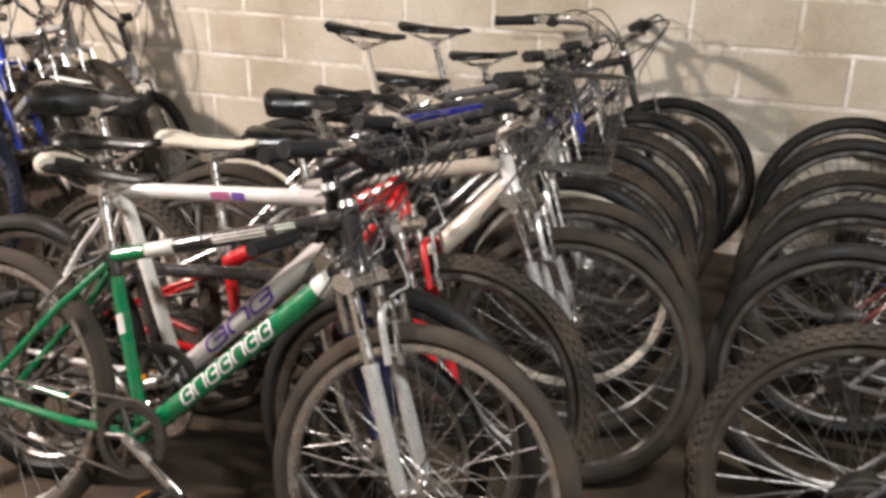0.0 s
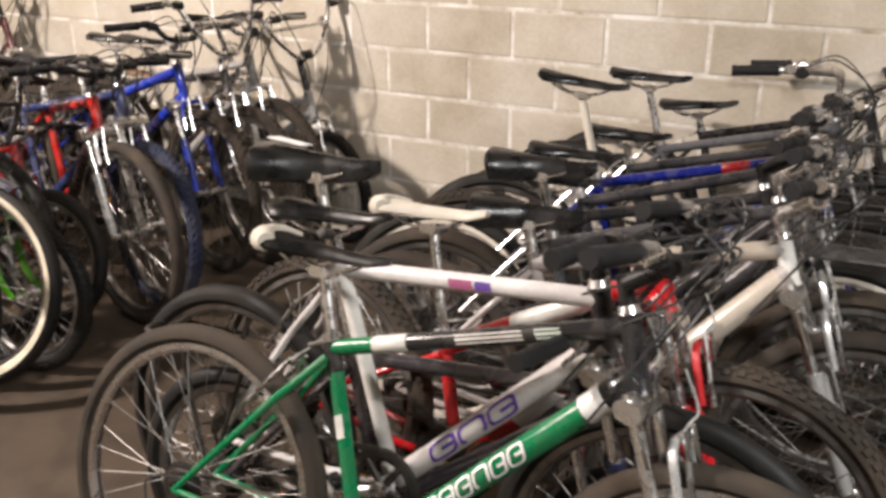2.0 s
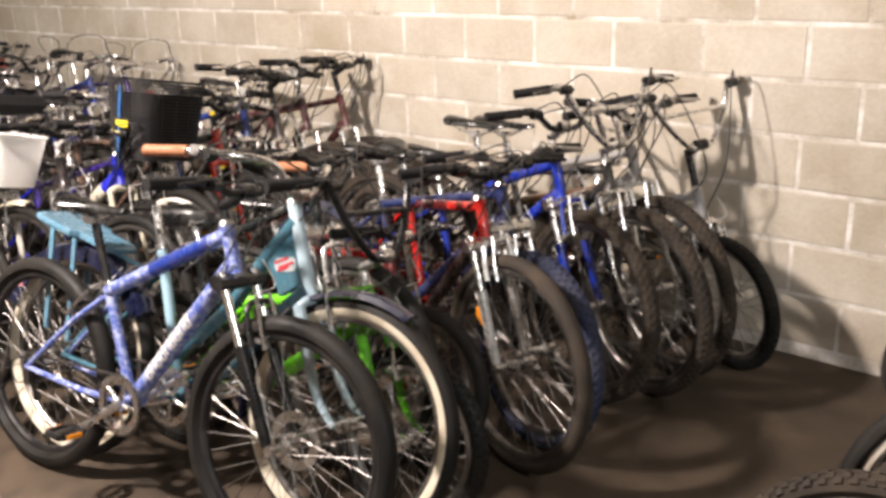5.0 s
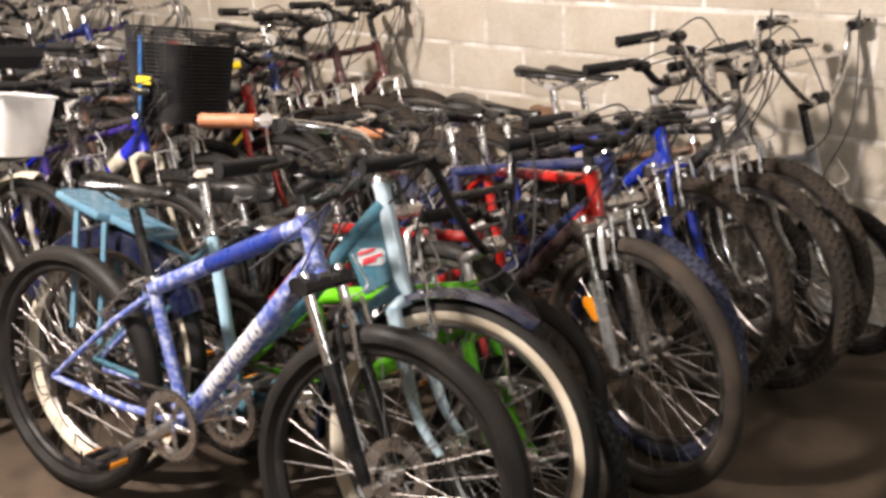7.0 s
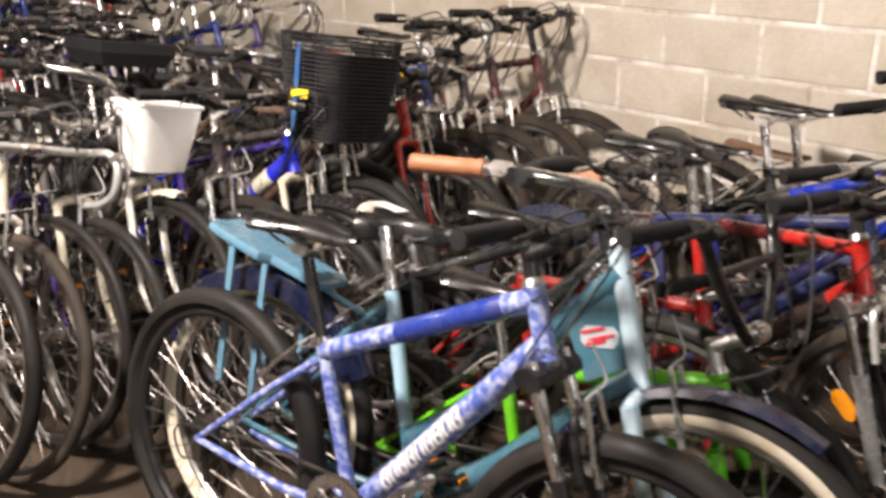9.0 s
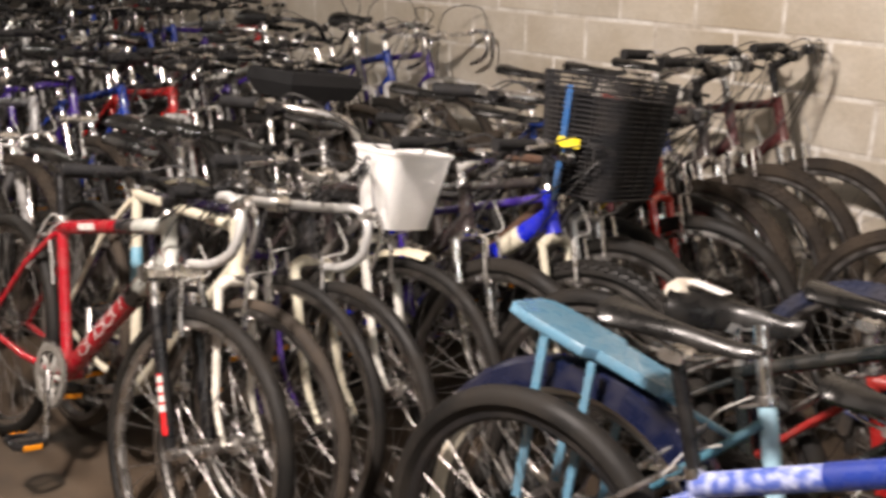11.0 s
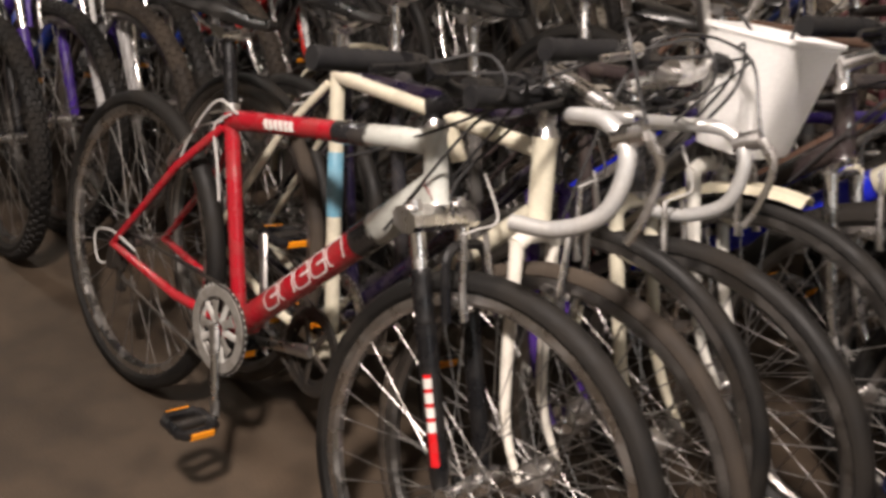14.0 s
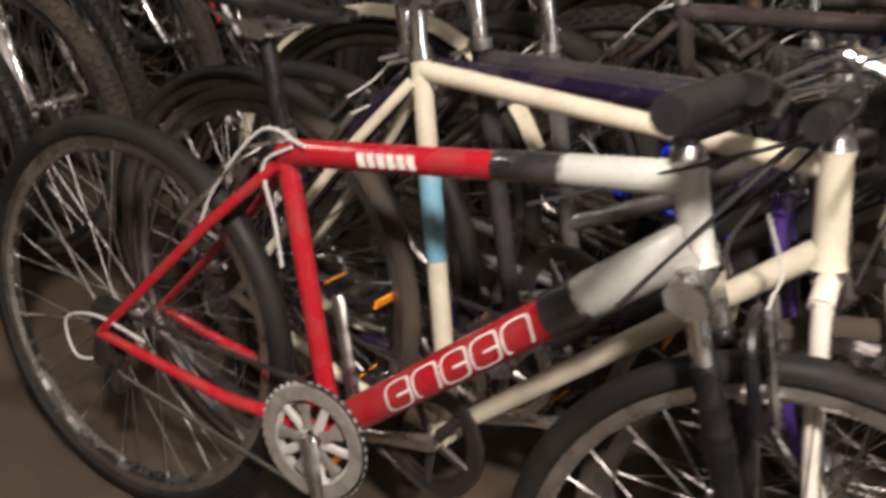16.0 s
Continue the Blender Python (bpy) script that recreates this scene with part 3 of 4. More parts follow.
    if fork == "sus":
        part("fork_crown", Shape().box(crown, (0.05, gap * 2 + 0.05, 0.035), Matrix.Rotation(ha - math.pi / 2, 3, "Y").inverted(), 0.012).tube(crown - hdir * 0.01, H0, 0.018), crown_mat or ALLOY, bike, m=steering)
        for s in (1, -1):
            top = crown + Vector((0, s * gap, 0)) + hdir * 0.028
            bot = axle_f + Vector((0, s * gap, 0)) - fwd * (off * 0.25)
            mid = top.lerp(bot, 0.42)
            leg = part("fork_leg", Shape().path([mid, mid.lerp(bot, 0.1), mid.lerp(bot, 0.9), bot], [0.0185, 0.0165, 0.0155, 0.010], 14), fmat, bike, m=steering)
            part("stanchion", Shape().tube(top, mid, 0.0125), CHROME, leg)
            part("dropout", Shape().tube(axle_f + Vector((0, s * (gap - 0.01), 0)), axle_f + Vector((0, s * (gap + 0.014), 0)), 0.013, n=10), ALLOY, leg)
            if leg_band and s < 0:
                o = Vector((0.004, -0.0100, 0))
                marks = Shape()
                for k in range(4):
                    marks.path([mid.lerp(bot, 0.30 + 0.085 * k) + o * 1.06, mid.lerp(bot, 0.36 + 0.085 * k) + o * 1.06], 0.0078, 12)
                part("leg_decal", marks, paint(*leg_band), leg)
                part("leg_stripe", Shape().path([mid.lerp(bot, 0.28) + o, mid.lerp(bot, 0.82) + o], 0.0080, 12), paint(0.6, 0.01, 0.015), leg)
            if boots:
              part("boot", Shape().path([mid.lerp(top, k / 10 * 0.45) for k in range(11)], [0.0175 if k % 2 else 0.0145 for k in range(11)], 12), BLACK_PLASTIC, leg)
        k = axle_f - fwd * off * 0.2 + Vector((0.022, 0, 0))
        part("brake_arch", Shape().path(curve([k + hdir * (R * 0.80) + Vector((0, -gap, 0)), k + hdir * (R + 0.03) + Vector((0, -gap * 0.85, 0)), k + hdir * (R + 0.045), k + hdir * (R + 0.03) + Vector((0, gap * 0.85, 0)), k + hdir * (R * 0.80) + Vector((0, gap, 0))], 5), 0.008, 8), fmat, bike, m=steering)
    else:
        part("fork_crown", Shape().path([crown + Vector((0, -gap - 0.004, -0.012)), crown + Vector((0, -gap * 0.6, 0.004)), crown + Vector((0, gap * 0.6, 0.004)), crown + Vector((0, gap + 0.004, -0.012))], 0.0145, 12).tube(crown, H0, 0.0175), fmat if fork_colour else CHROME, bike, m=steering)
        for s in (1, -1):
            a = crown + Vector((0, s * (gap + 0.002), -0.006))
            b = axle_f + Vector((0, s * (gap + 0.008), 0))
            straight = a - hdir * (crown_h * 0.55)
            part("fork_leg", Shape().path(curve([a, straight, straight.lerp(b, 0.55) - fwd * 0.012, b], 5), [tube_r * (0.82 - 0.40 * k / 15) for k in range(16)], 10), fmat if fork_colour else CHROME, bike, m=steering)

    # brakes
    for front in (True, False):
        c = axle_f if front else axle_r
        d = hdir if front else (S - axle_r).normalized()
        lead = fwd * 0.03 if front else Vector((-d.z, 0, d.x)) * 0.028
        for s in (1, -1):
            p = c + d * (R - tw - 0.03) + lead + Vector((0, s * 0.034, 0))
            q = c + d * (R + 0.055) + lead + Vector((0, s * 0.026, 0))
            part("brake_arm", Shape().path([p, p.lerp(q, 0.3) + Vector((0, s * 0.004, 0)), q], [0.008, 0.006, 0.005], 8).box(c + d * (R - tw - 0.008) + Vector((0, s * 0.021, 0)) + lead * 0.4, (0.05, 0.012, 0.011), bevel=0.004), ALLOY, bike, m=steering if front else None)
        q = c + d * (R + 0.055) + lead
        part("brake_wire", Shape().path(curve([q + Vector((0, -0.03, 0)), q + Vector((0, 0.0, 0.006)), q + Vector((0, 0.05, 0.02)), q + d * 0.09 + Vector((0, 0.03, 0))], 5), 0.0022, 5), GREY_CABLE, bike, m=steering if front else None)

    # drive train
    ring = Shape()
    ring.revolve([(0.070, -0.050), (0.088, -0.050), (0.088, -0.047), (0.070, -0.047)], 40, B)
    ring.revolve([(0.060, -0.044), (0.075, -0.044), (0.075, -0.042), (0.060, -0.042)], 32, B)
    for i in range(40):
        a = 2 * math.pi * i / 40
        ring.box(B + Vector((0.0895 * math.cos(a), -0.0485, 0.0895 * math.sin(a))), (0.006, 0.002, 0.006), Matrix.Rotation(-a, 3, "Y"))
    for i in range(5):
        a = 2 * math.pi * i / 5 + radians(crank)
        ring.path([B + Vector((0.015 * math.cos(a), -0.047, 0.015 * math.sin(a))), B + Vector((0.073 * math.cos(a), -0.047, 0.073 * math.sin(a)))], [0.009, 0.007], 6, flat=0.5)
    crankset = part("crankset", ring, crank_mat or (ALLOY if random.random() < 0.6 else DARK_STEEL), bike)
    if guard:
        disc = Shape().revolve([(0.066, -0.0535), (0.087, -0.0535), (0.087, -0.0510), (0.066, -0.0510)], 40, B)
        for i in range(5):
            a = 2 * math.pi * (i + 0.5) / 5 + radians(crank)
            e = Vector((math.cos(a), 0, math.sin(a)))
            disc.path([B + e * 0.020 + Vector((0, -0.052, 0)), B + e * 0.040 + Vector((0, -0.052, 0)), B + e * 0.058 + Vector((0, -0.052, 0))], [0.010, 0.008, 0.014], 8, flat=0.12)
        part("chain_guard", disc, surface("grey_guard", (0.30, 0.285, 0.26), 0.4, 0.3, 0.5, (0.10, 0.08, 0.06), 34), crankset, "scuffed grey chain guard disc")
    for s, a in ((-1, radians(crank)), (1, radians(crank + 180))):
        d = Vector((math.cos(a), 0, math.sin(a)))
        p, q = B + Vector((0, s * 0.058, 0)), B + d * 0.17 + Vector((0, s * 0.072, 0))
        part("crank_arm", Shape().path([p - d * 0.012, p, p.lerp(q, 0.5), q, q + d * 0.01], [0.012, 0.015, 0.0105, 0.0125, 0.008], 10, flat=0.6), ALLOY, crankset)
        y0 = q + Vector((0, s * 0.055, 0))
        cage = [y0 + Vector((cx * 0.036, cy * 0.038, 0)) for cx, cy in ((-1, -0.75), (-0.75, -1), (0.75, -1), (1, -0.75), (1, 0.75), (0.75, 1), (-0.75, 1), (-1, 0.75))]
        part("pedal", Shape().path(cage, 0.0105, 8, close=True), BLACK_PLASTIC, crankset)
        part("pedal_axle", Shape().path([q, y0, y0 + Vector((0, s * 0.04, 0))], [0.008, 0.012, 0.010], 10), DARK_STEEL, crankset)
        for k in (-1, 1):
            part("pedal_reflector", Shape().box(y0 + Vector((k * 0.0465, 0, 0)), (0.005, 0.048, 0.015), bevel=0.002), AMBER, crankset, smooth=False)
    ch = Shape()
    top = [B + Vector((0, -0.047, 0.088)), axle_r + Vector((0, -0.044, 0.036))]
    low = [axle_r + Vector((0.03, -0.044, -0.075)), B + Vector((0, -0.047, -0.088))]
    loop = [top[0], top[1]] + arc(axle_r, 0.036, 110, 200, 4, off=-0.044) + [axle_r + Vector((0.0, -0.044, -0.055)), low[0], low[1]] + arc(B, 0.089, -80, 80, 8, off=-0.047)
    ch.path(loop, 0.0042, 5, close=True)
    part("chain", ch, DARK_STEEL, bike)
    der = Shape().box(axle_r + Vector((0.012, -0.062, -0.03)), (0.03, 0.018, 0.05), bevel=0.006)
    der.disc(0.018, -0.05, -0.042, 14, axle_r + Vector((0.02, 0, -0.045))).disc(0.018, -0.05, -0.042, 14, axle_r + Vector((0.03, 0, -0.09)))
    der.box(axle_r + Vector((0.026, -0.054, -0.068)), (0.014, 0.004, 0.07), Matrix.Rotation(radians(-10), 3, "Y"))
    part("derailleur", der, DARK_STEEL, bike)
    loopc = curve([axle_r + Vector((0.10, -0.062, 0.02)), axle_r + Vector((0.0, -0.068, 0.03)), axle_r + Vector((-0.07, -0.068, 0.0)), axle_r + Vector((-0.05, -0.066, -0.06)), axle_r + Vector((0.0, -0.064, -0.05))], 5)
    part("derailleur_cable", Shape().path(loopc, 0.0026, 5), GREY_CABLE if shift_cable else CABLE, bike)
    if shift_cable:
        part("frame_cable", Shape().path(curve([S + Vector((0.05, -0.02, 0.012)), S + Vector((-0.02, -0.024, 0.018)), S + Vector((-0.09, -0.03, -0.08)), S + Vector((-0.12, -0.03, -0.16))], 6), 0.0028, 6), GREY_CABLE, bike)
        part("frame_cable", Shape().path(curve([S + Vector((0.03, -0.022, 0.006)), S + Vector((-0.012, -0.026, -0.03)), S + Vector((0.012, -0.024, -0.10)), S + Vector((0.03, -0.02, -0.17))], 6), 0.0028, 6), GREY_CABLE, bike)

    # cockpit
    C = H1 + hdir * stem_up
    smat = stem_mat or (ALLOY if random.random() < 0.5 else BLACK_PLASTIC)
    reach = {"cruiser": 0.025, "drop": 0.135}.get(bar, 0.085)
    K = C + fwd * reach + hdir * ((0.02 if bar != "drop" else 0.0) - bar_drop)
    part("stem", Shape().tube(H1, C + hdir * 0.016, 0.0145).path([C, K], [0.016, 0.015], 12).tube(K - Vector((0, 0.022, 0)), K + Vector((0, 0.022, 0)), 0.021, n=14), smat, bike, m=steering)
    bm_ = bar_mat or (BLACK_PLASTIC if random.random() < 0.5 else ALLOY)
    gmat = grips or GRIP_RUBBER
    back = -fwd
    ups = hdir
    if bar == "flat":
        half = [K, K + Vector((0, 0.06, 0)), K + Vector((0, 0.12, 0)) + ups * bar_up, K + Vector((0, 0.17, 0)) + ups * bar_up + back * 0.006, K + Vector((0, 0.295, 0)) + ups * bar_up + back * 0.028]
        gl = 0.125
    elif bar == "bmx":
        half = [K, K + Vector((0, 0.05, 0)), K + Vector((0, 0.13, 0)) + ups * 0.10, K + Vector((0, 0.18, 0)) + ups * 0.205, K + Vector((0, 0.23, 0)) + ups * 0.215 + back * 0.01, K + Vector((0, 0.345, 0)) + ups * 0.218 + back * 0.05]
        gl = 0.12
    elif bar == "cruiser":
        half = [K, K + Vector((0, 0.05, 0)), K + Vector((0, 0.12, 0)) + ups * 0.07 + fwd * 0.02, K + Vector((-0.04, 0.22, 0)) + ups * 0.09, K + Vector((-0.13, 0.27, 0.0)) + ups * 0.09, K + Vector((-0.27, 0.285, -0.01)) + ups * 0.09]
        gl = 0.13
    else:
        down = -ups
        half = [K, K + Vector((0, 0.12, 0)), K + Vector((0, 0.185, 0)) + fwd * 0.012, K + Vector((0, 0.205, 0)) + fwd * 0.07 + down * 0.004, K + Vector((0, 0.207, 0)) + fwd * 0.105 + down * 0.045, K + Vector((0, 0.21, 0)) + fwd * 0.085 + down * 0.115, K + Vector((0, 0.212, 0)) + fwd * 0.02 + down * 0.145, K + Vector((0, 0.213, 0)) + back * 0.05 + down * 0.145]
        gl = 0.0
    half = [Vector((p.x, p.y * bar_w, p.z)) for p in half]
    pts = curve(half, 6)
    mir = [Vector((p.x, -p.y, p.z)) for p in reversed(pts)]
    hb = part("handlebar", Shape().path(mir + pts[1:], 0.0115, 12), bm_, bike, m=steering)
    if bar == "bmx":
        p = K + ups * 0.125
        part("crossbar", Shape().tube(p + Vector((0, -0.145, 0)), p + Vector((0, 0.145, 0)), 0.009), bm_, hb)
    for s in (1, -1):
        flip = Vector((1, s, 1))
        if gl:
            e = half[-1] * 1
            d = (half[-2] - half[-1]).normalized()
            a, b = e + d * gl, e - d * 0.006
            a, b, d2 = a * flip, b * flip, (d * flip)
            ks = [a.lerp(b, k / 14) for k in range(15)]
            part("grip", Shape().path(ks, [0.0165 if k in (0, 14) else (0.0168 if k % 2 else 0.0152) for k in range(15)], 12), gmat, hb)
            if ends:
                part("bar_end", Shape().path(curve([b, b + fwd * 0.05 + ups * 0.01, b + fwd * 0.10 + ups * 0.03 - d2 * -0.01], 4), 0.0105, 10), ends, hb)
            c = a + d2 * 0.02
            lv = Shape().box(c + fwd * 0.012, (0.034, 0.03, 0.026), bevel=0.008)
            lv.path(curve([c + fwd * 0.022, c + fwd * 0.045 - d2 * 0.02 - ups * 0.008, c + fwd * 0.052 - d2 * 0.07 - ups * 0.014, c + fwd * 0.060 - d2 * 0.115 - ups * 0.018], 4), [0.008] + [0.0062] * 12, 8, flat=0.6)
            part("brake_lever", lv, ALLOY if bm_ != BLACK_PLASTIC or random.random() < 0.4 else BLACK_PLASTIC, hb)
            part("shifter", Shape().box(c + d2 * 0.03 - ups * 0.012 + fwd * 0.01, (0.045, 0.035, 0.03), bevel=0.012), BLACK_PLASTIC, hb)
            st = c + fwd * 0.02 + d2 * 0.015
            end = crown + fwd * 0.03 if s > 0 else H0.lerp(S, 0.35) + Vector((0, -0.012, 0.02))
            cab = curve([st, st + d2 * 0.07 + fwd * 0.045 + ups * 0.008, (K + H1) * 0.5 + fwd * 0.11 + Vector((0, s * 0.045, 0)), end.lerp(H1 + fwd * 0.06, 0.4), end], 6)
            part("brake_cable", Shape().path(cab, 0.0027, 5), CABLE, hb)
            st = c + d2 * 0.035 - ups * 0.012
            cab = curve([st, st + d2 * 0.09 + fwd * 0.085 - ups * 0.01, H1 + fwd * 0.10 + Vector((0, -s * 0.03, 0)), H0.lerp(B, 0.16) + Vector((0, -s * 0.028, 0.0))], 6)
            if bar == "flat":
                part("gear_cable", Shape().path(cab, 0.0026, 5), CABLE, hb)
        else:
            c = half[4] * flip + ups * 0.02
            lv = Shape().path([c - fwd * 0.02, c + fwd * 0.022 + ups * 0.012], [0.017, 0.015], 10, flat=0.8)
            part("brake_hood", lv, ALLOY, hb)
            part("brake_lever", Shape().path(curve([c + fwd * 0.022 + ups * 0.012, c + fwd * 0.045 - ups * 0.03, c + fwd * 0.030 - ups * 0.09, c + fwd * 0.010 - ups * 0.125], 4), [0.009] * 4 + [0.0062] * 9, 8, flat=0.7), ALLOY, hb)
            cab = curve([c + fwd * 0.02 + ups * 0.02, c + ups * 0.14 - fwd * 0.02, K + ups * 0.10 + Vector((0, s * 0.03, 0)), crown + fwd * 0.03 if s > 0 else H1.lerp(S, 0.3) + Vector((0, -0.02, 0))], 6)
            part("brake_cable", Shape().path(cab, 0.0026, 5), CABLE, hb)

    # extras
    if fender:
        fm = paint(*fender, dirt=0.07)
        for front in (True, False):
            c = axle_f if front else axle_r
            pts = arc(c, R + 0.020, 62 if white else 86, 190, 16) if front else arc(c, R + 0.022, 30, 158 if white else 190, 18)
            deep = white and not front
            s = Shape()
            loops = []
            for p in pts:
                o = (p - c).normalized()
                lp = []
                hw = tw * 0.62
                for q, dz in SKIRTED if deep else PLAIN_FENDER:
                    lp.append(p + o * dz + Vector((0, q * hw, 0)))
                loops.append(lp)
            s.rings(loops)
            fo = part("fender", s, fm, bike, m=steering if front else None)
            if deep:
                spot = pts[-3] + (pts[-3] - c).normalized() * -0.03 + Vector((0, -tw * 0.69, 0))
                part("sticker", Shape().disc(0.016, -0.002, 0.002, 16, spot), paint(0.60, 0.20, 0.26), fo, "small pink sticker")
            st = Shape()
            for sg in (1, -1):
                st.path([c + Vector((0, sg * 0.06, 0)), pts[-3] + Vector((0, sg * tw * 0.6, 0))], 0.0025, 5)
            part("fender_stay", st, ALLOY, fo)
    if rack:
        rm_, plate = rack
        s = Shape()
        z = R * 2 + 0.055
        for sg in (1, -1):
            s.path(curve([(0.17, sg * 0.05, z), (0.0, sg * 0.062, z), (-0.20, sg * 0.062, z), (-0.24, sg * 0.03, z), (-0.245, 0, z)], 4), 0.0055, 8)
            s.path([(-0.02, sg * 0.072, R), (0.06, sg * 0.066, z)], 0.005, 8)
            s.path([(-0.02, sg * 0.072, R), (-0.12, sg * 0.066, z)], 0.005, 8)
        for k in range(3):
            s.tube((0.1 - 0.13 * k, -0.06, z), (0.1 - 0.13 * k, 0.06, z), 0.004, n=6)
        if plate:
            s = Shape().tube((0.09 + rack_at, 0, z), (0.30, 0, z - 0.09), 0.007, n=8)
        ra = part("rack", s, rm_, bike)
        if plate:
            tilt = Matrix.Rotation(radians(13), 3, "Y")
            prof = [(-0.215, 0.05), (-0.20, 0.075), (-0.16, 0.085), (-0.02, 0.085), (0.0, 0.060), (0.14, 0.055), (0.15, 0.045)]
            outline = [(px, py) for px, py in prof] + [(px, -py) for px, py in reversed(prof)]
            part("rack_board", Shape().rings([[tilt @ Vector((px * k, py * k, dz)) + Vector((0.19 + rack_at, 0, z - 0.015)) for px, py in outline] for dz, k in ((0.0, 0.97), (0.004, 1.0), (0.016, 1.0), (0.021, 0.97))]), plate, ra, "flat light blue carrier board")
            for sg in (1, -1):
                part("rack_leg", Shape().box((0.02 + rack_at * 0.6, sg * 0.075, z - 0.15), (0.018, 0.007, 0.34)), plate, ra, smooth=False)
                part("rack_leg", Shape().box((0.13 + rack_at * 0.6, sg * 0.078, z - 0.18), (0.016, 0.007, 0.33)), plate, ra, smooth=False)
    if basket:
        kind = basket
        base = K + fwd * 0.14 + Vector((0, 0, -0.03 if kind == "white" else -0.06)) + Vector(basket_at)
        if kind == "crate":
            s = Shape()
            s.rings([[base + Vector((cx * wx, cy * wy, z)) for cx, cy in ((-1, -1), (1, -1), (1, 1), (-1, 1))] for z, wx, wy in ((-0.06, 0.12, 0.15), (0.0, 0.155, 0.185), (0.045, 0.150, 0.18), (0.05, 0.138, 0.168), (0.0, 0.14, 0.17), (-0.048, 0.110, 0.140))])
            part("crate", s, CLOTH_BLACK, bike, "black box crate on the front of the bike", m=steering, smooth=False)
        elif kind == "white":
            s = Shape()
            loops = []
            for z, wx, wy, inn in ((-0.130, 0.062, 0.084, 0), (0.06, 0.086, 0.118, 0), (0.065, 0.093, 0.125, 0), (0.072, 0.093, 0.125, 0), (0.072, 0.082, 0.114, 0), (-0.120, 0.058, 0.080, 0)):
                lp = []
                for j in range(24):
                    a = 2 * math.pi * j / 24
                    c, q = math.cos(a), math.sin(a)
                    lp.append(base + Vector((wx * (abs(c) ** 0.45) * (1 if c > 0 else -1), wy * (abs(q) ** 0.45) * (1 if q > 0 else -1), z)))
                loops.append(lp)
            s.rings(loops)
            part("basket", s, BASKET_WHITE, bike, "white plastic basket", m=steering)
        else:
            bm2 = WIRE_BLACK if kind == "lined" else SPOKE
            wire = 0.0027 if kind == "lined" else 0.0013
            s = Shape()
            lx, ly, h = (0.130, 0.165, 0.31) if kind == "lined" else (0.125, 0.175, 0.25)
            def corner(z, k):
                f = 0.82 + 0.18 * (z / h)
                a = 2 * math.pi * k / 64
                c, q = math.cos(a), math.sin(a)
                return base + Vector((lx * f * (abs(c) ** 0.35) * (1 if c > 0 else -1), ly * f * (abs(q) ** 0.35) * (1 if q > 0 else -1), z - 0.13))
            for k in range(0, 64, 1 if kind == "lined" else 2):
                s.path([corner(0, k), corner(h, k)], wire, 4)
            levels = 24 if kind == "lined" else 4
            for z in [h * i / levels for i in range(levels + 1)]:
                s.path([corner(z, k) for k in range(64)], 0.0040 if z in (0, h) else wire, 4, close=True)
            for k in range(-7, 8):
                s.path([base + Vector((-lx * 0.8, ly * 0.8 * k / 7.5, -0.13)), base + Vector((lx * 0.8, ly * 0.8 * k / 7.5, -0.13))], 0.0014, 4)
            bk = part("basket", s, bm2, bike, "black wire mesh basket" if kind == "lined" else "silver wire mesh basket", m=steering)
            bk["kind"] = "stuff"
            if kind == "lined":
                lining = Shape().rings([[base + Vector((lx * f * cx, ly * f * cy, zz)) for cx, cy in ((-1, -0.8), (-0.8, -1), (0.8, -1), (1, -0.8), (1, 0.8), (0.8, 1), (-0.8, 1), (-1, 0.8))] for zz, f in ((-0.12, 0.76), (0.02, 0.86), (0.13, 0.93), (0.128, 0.90), (0.02, 0.83), (-0.112, 0.73))])
                part("lining", lining, CLOTH_BLACK, bk, "dark lining inside the basket")
                for k, (dx, dy, cc) in enumerate(((0.03, -0.06, (0.30, 0.03, 0.02)), (-0.04, 0.03, (0.25, 0.24, 0.22)))):
                    part("rag", Shape().path([base + Vector((dx - 0.05, dy, 0.07)), base + Vector((dx, dy, 0.10 + 0.03 * k)), base + Vector((dx + 0.06, dy + 0.03, 0.09))], [0.02, 0.045, 0.025], 10), paint(*cc), bk, "crumpled rag lying in the basket")
                part("basket_strap", Shape().box(base + Vector((-0.02, -ly * 0.97, 0.0)), (0.018, 0.004, 0.30)), paint(0.03, 0.10, 0.26), bk, "blue strap on the basket")
                part("basket_tag", Shape().box(base + Vector((0.0, -ly * 0.985, 0.005)), (0.07, 0.004, 0.026)), paint(0.75, 0.62, 0.03), bk, "yellow tag on the basket")
    if light:
        p = K + fwd * 0.045 + ups * 0.02 + Vector((0, 0.05, 0))
        part("reflector", Shape().path([p - fwd * 0.012, p, p + fwd * 0.004], [0.022, 0.026, 0.024], 18), CLEAR_REFLECTOR, bike, "round white front reflector", m=steering)
    return bike


def arc_coil(a, b, r, turns):
    ax = (b - a).normalized()
    u = ax.cross(Vector((0, 1, 0))).normalized()
    v = ax.cross(u)
    n = turns * 12
    return [a.lerp(b, i / n) + (u * math.cos(2 * math.pi * i / 12) + v * math.sin(2 * math.pi * i / 12)) * r for i in range(n + 1)]


# ---- row nearest the start ----
WHITE, SILVER, BLACK, CREAM = (0.74, 0.72, 0.68), (0.55, 0.54, 0.53), (0.02, 0.02, 0.022), (0.60, 0.56, 0.44)
RED, NAVY = (0.50, 0.010, 0.015), (0.010, 0.016, 0.06)


def stood(label, x, top, lean=13.0, heading=7.0, **kw):
    """A bicycle given by its front wheel's x and the y of that wheel's top."""
    r = kw.get("R", 0.340)
    return bicycle(label, x, top - 2 * r * math.sin(radians(lean)), heading, lean, **kw)


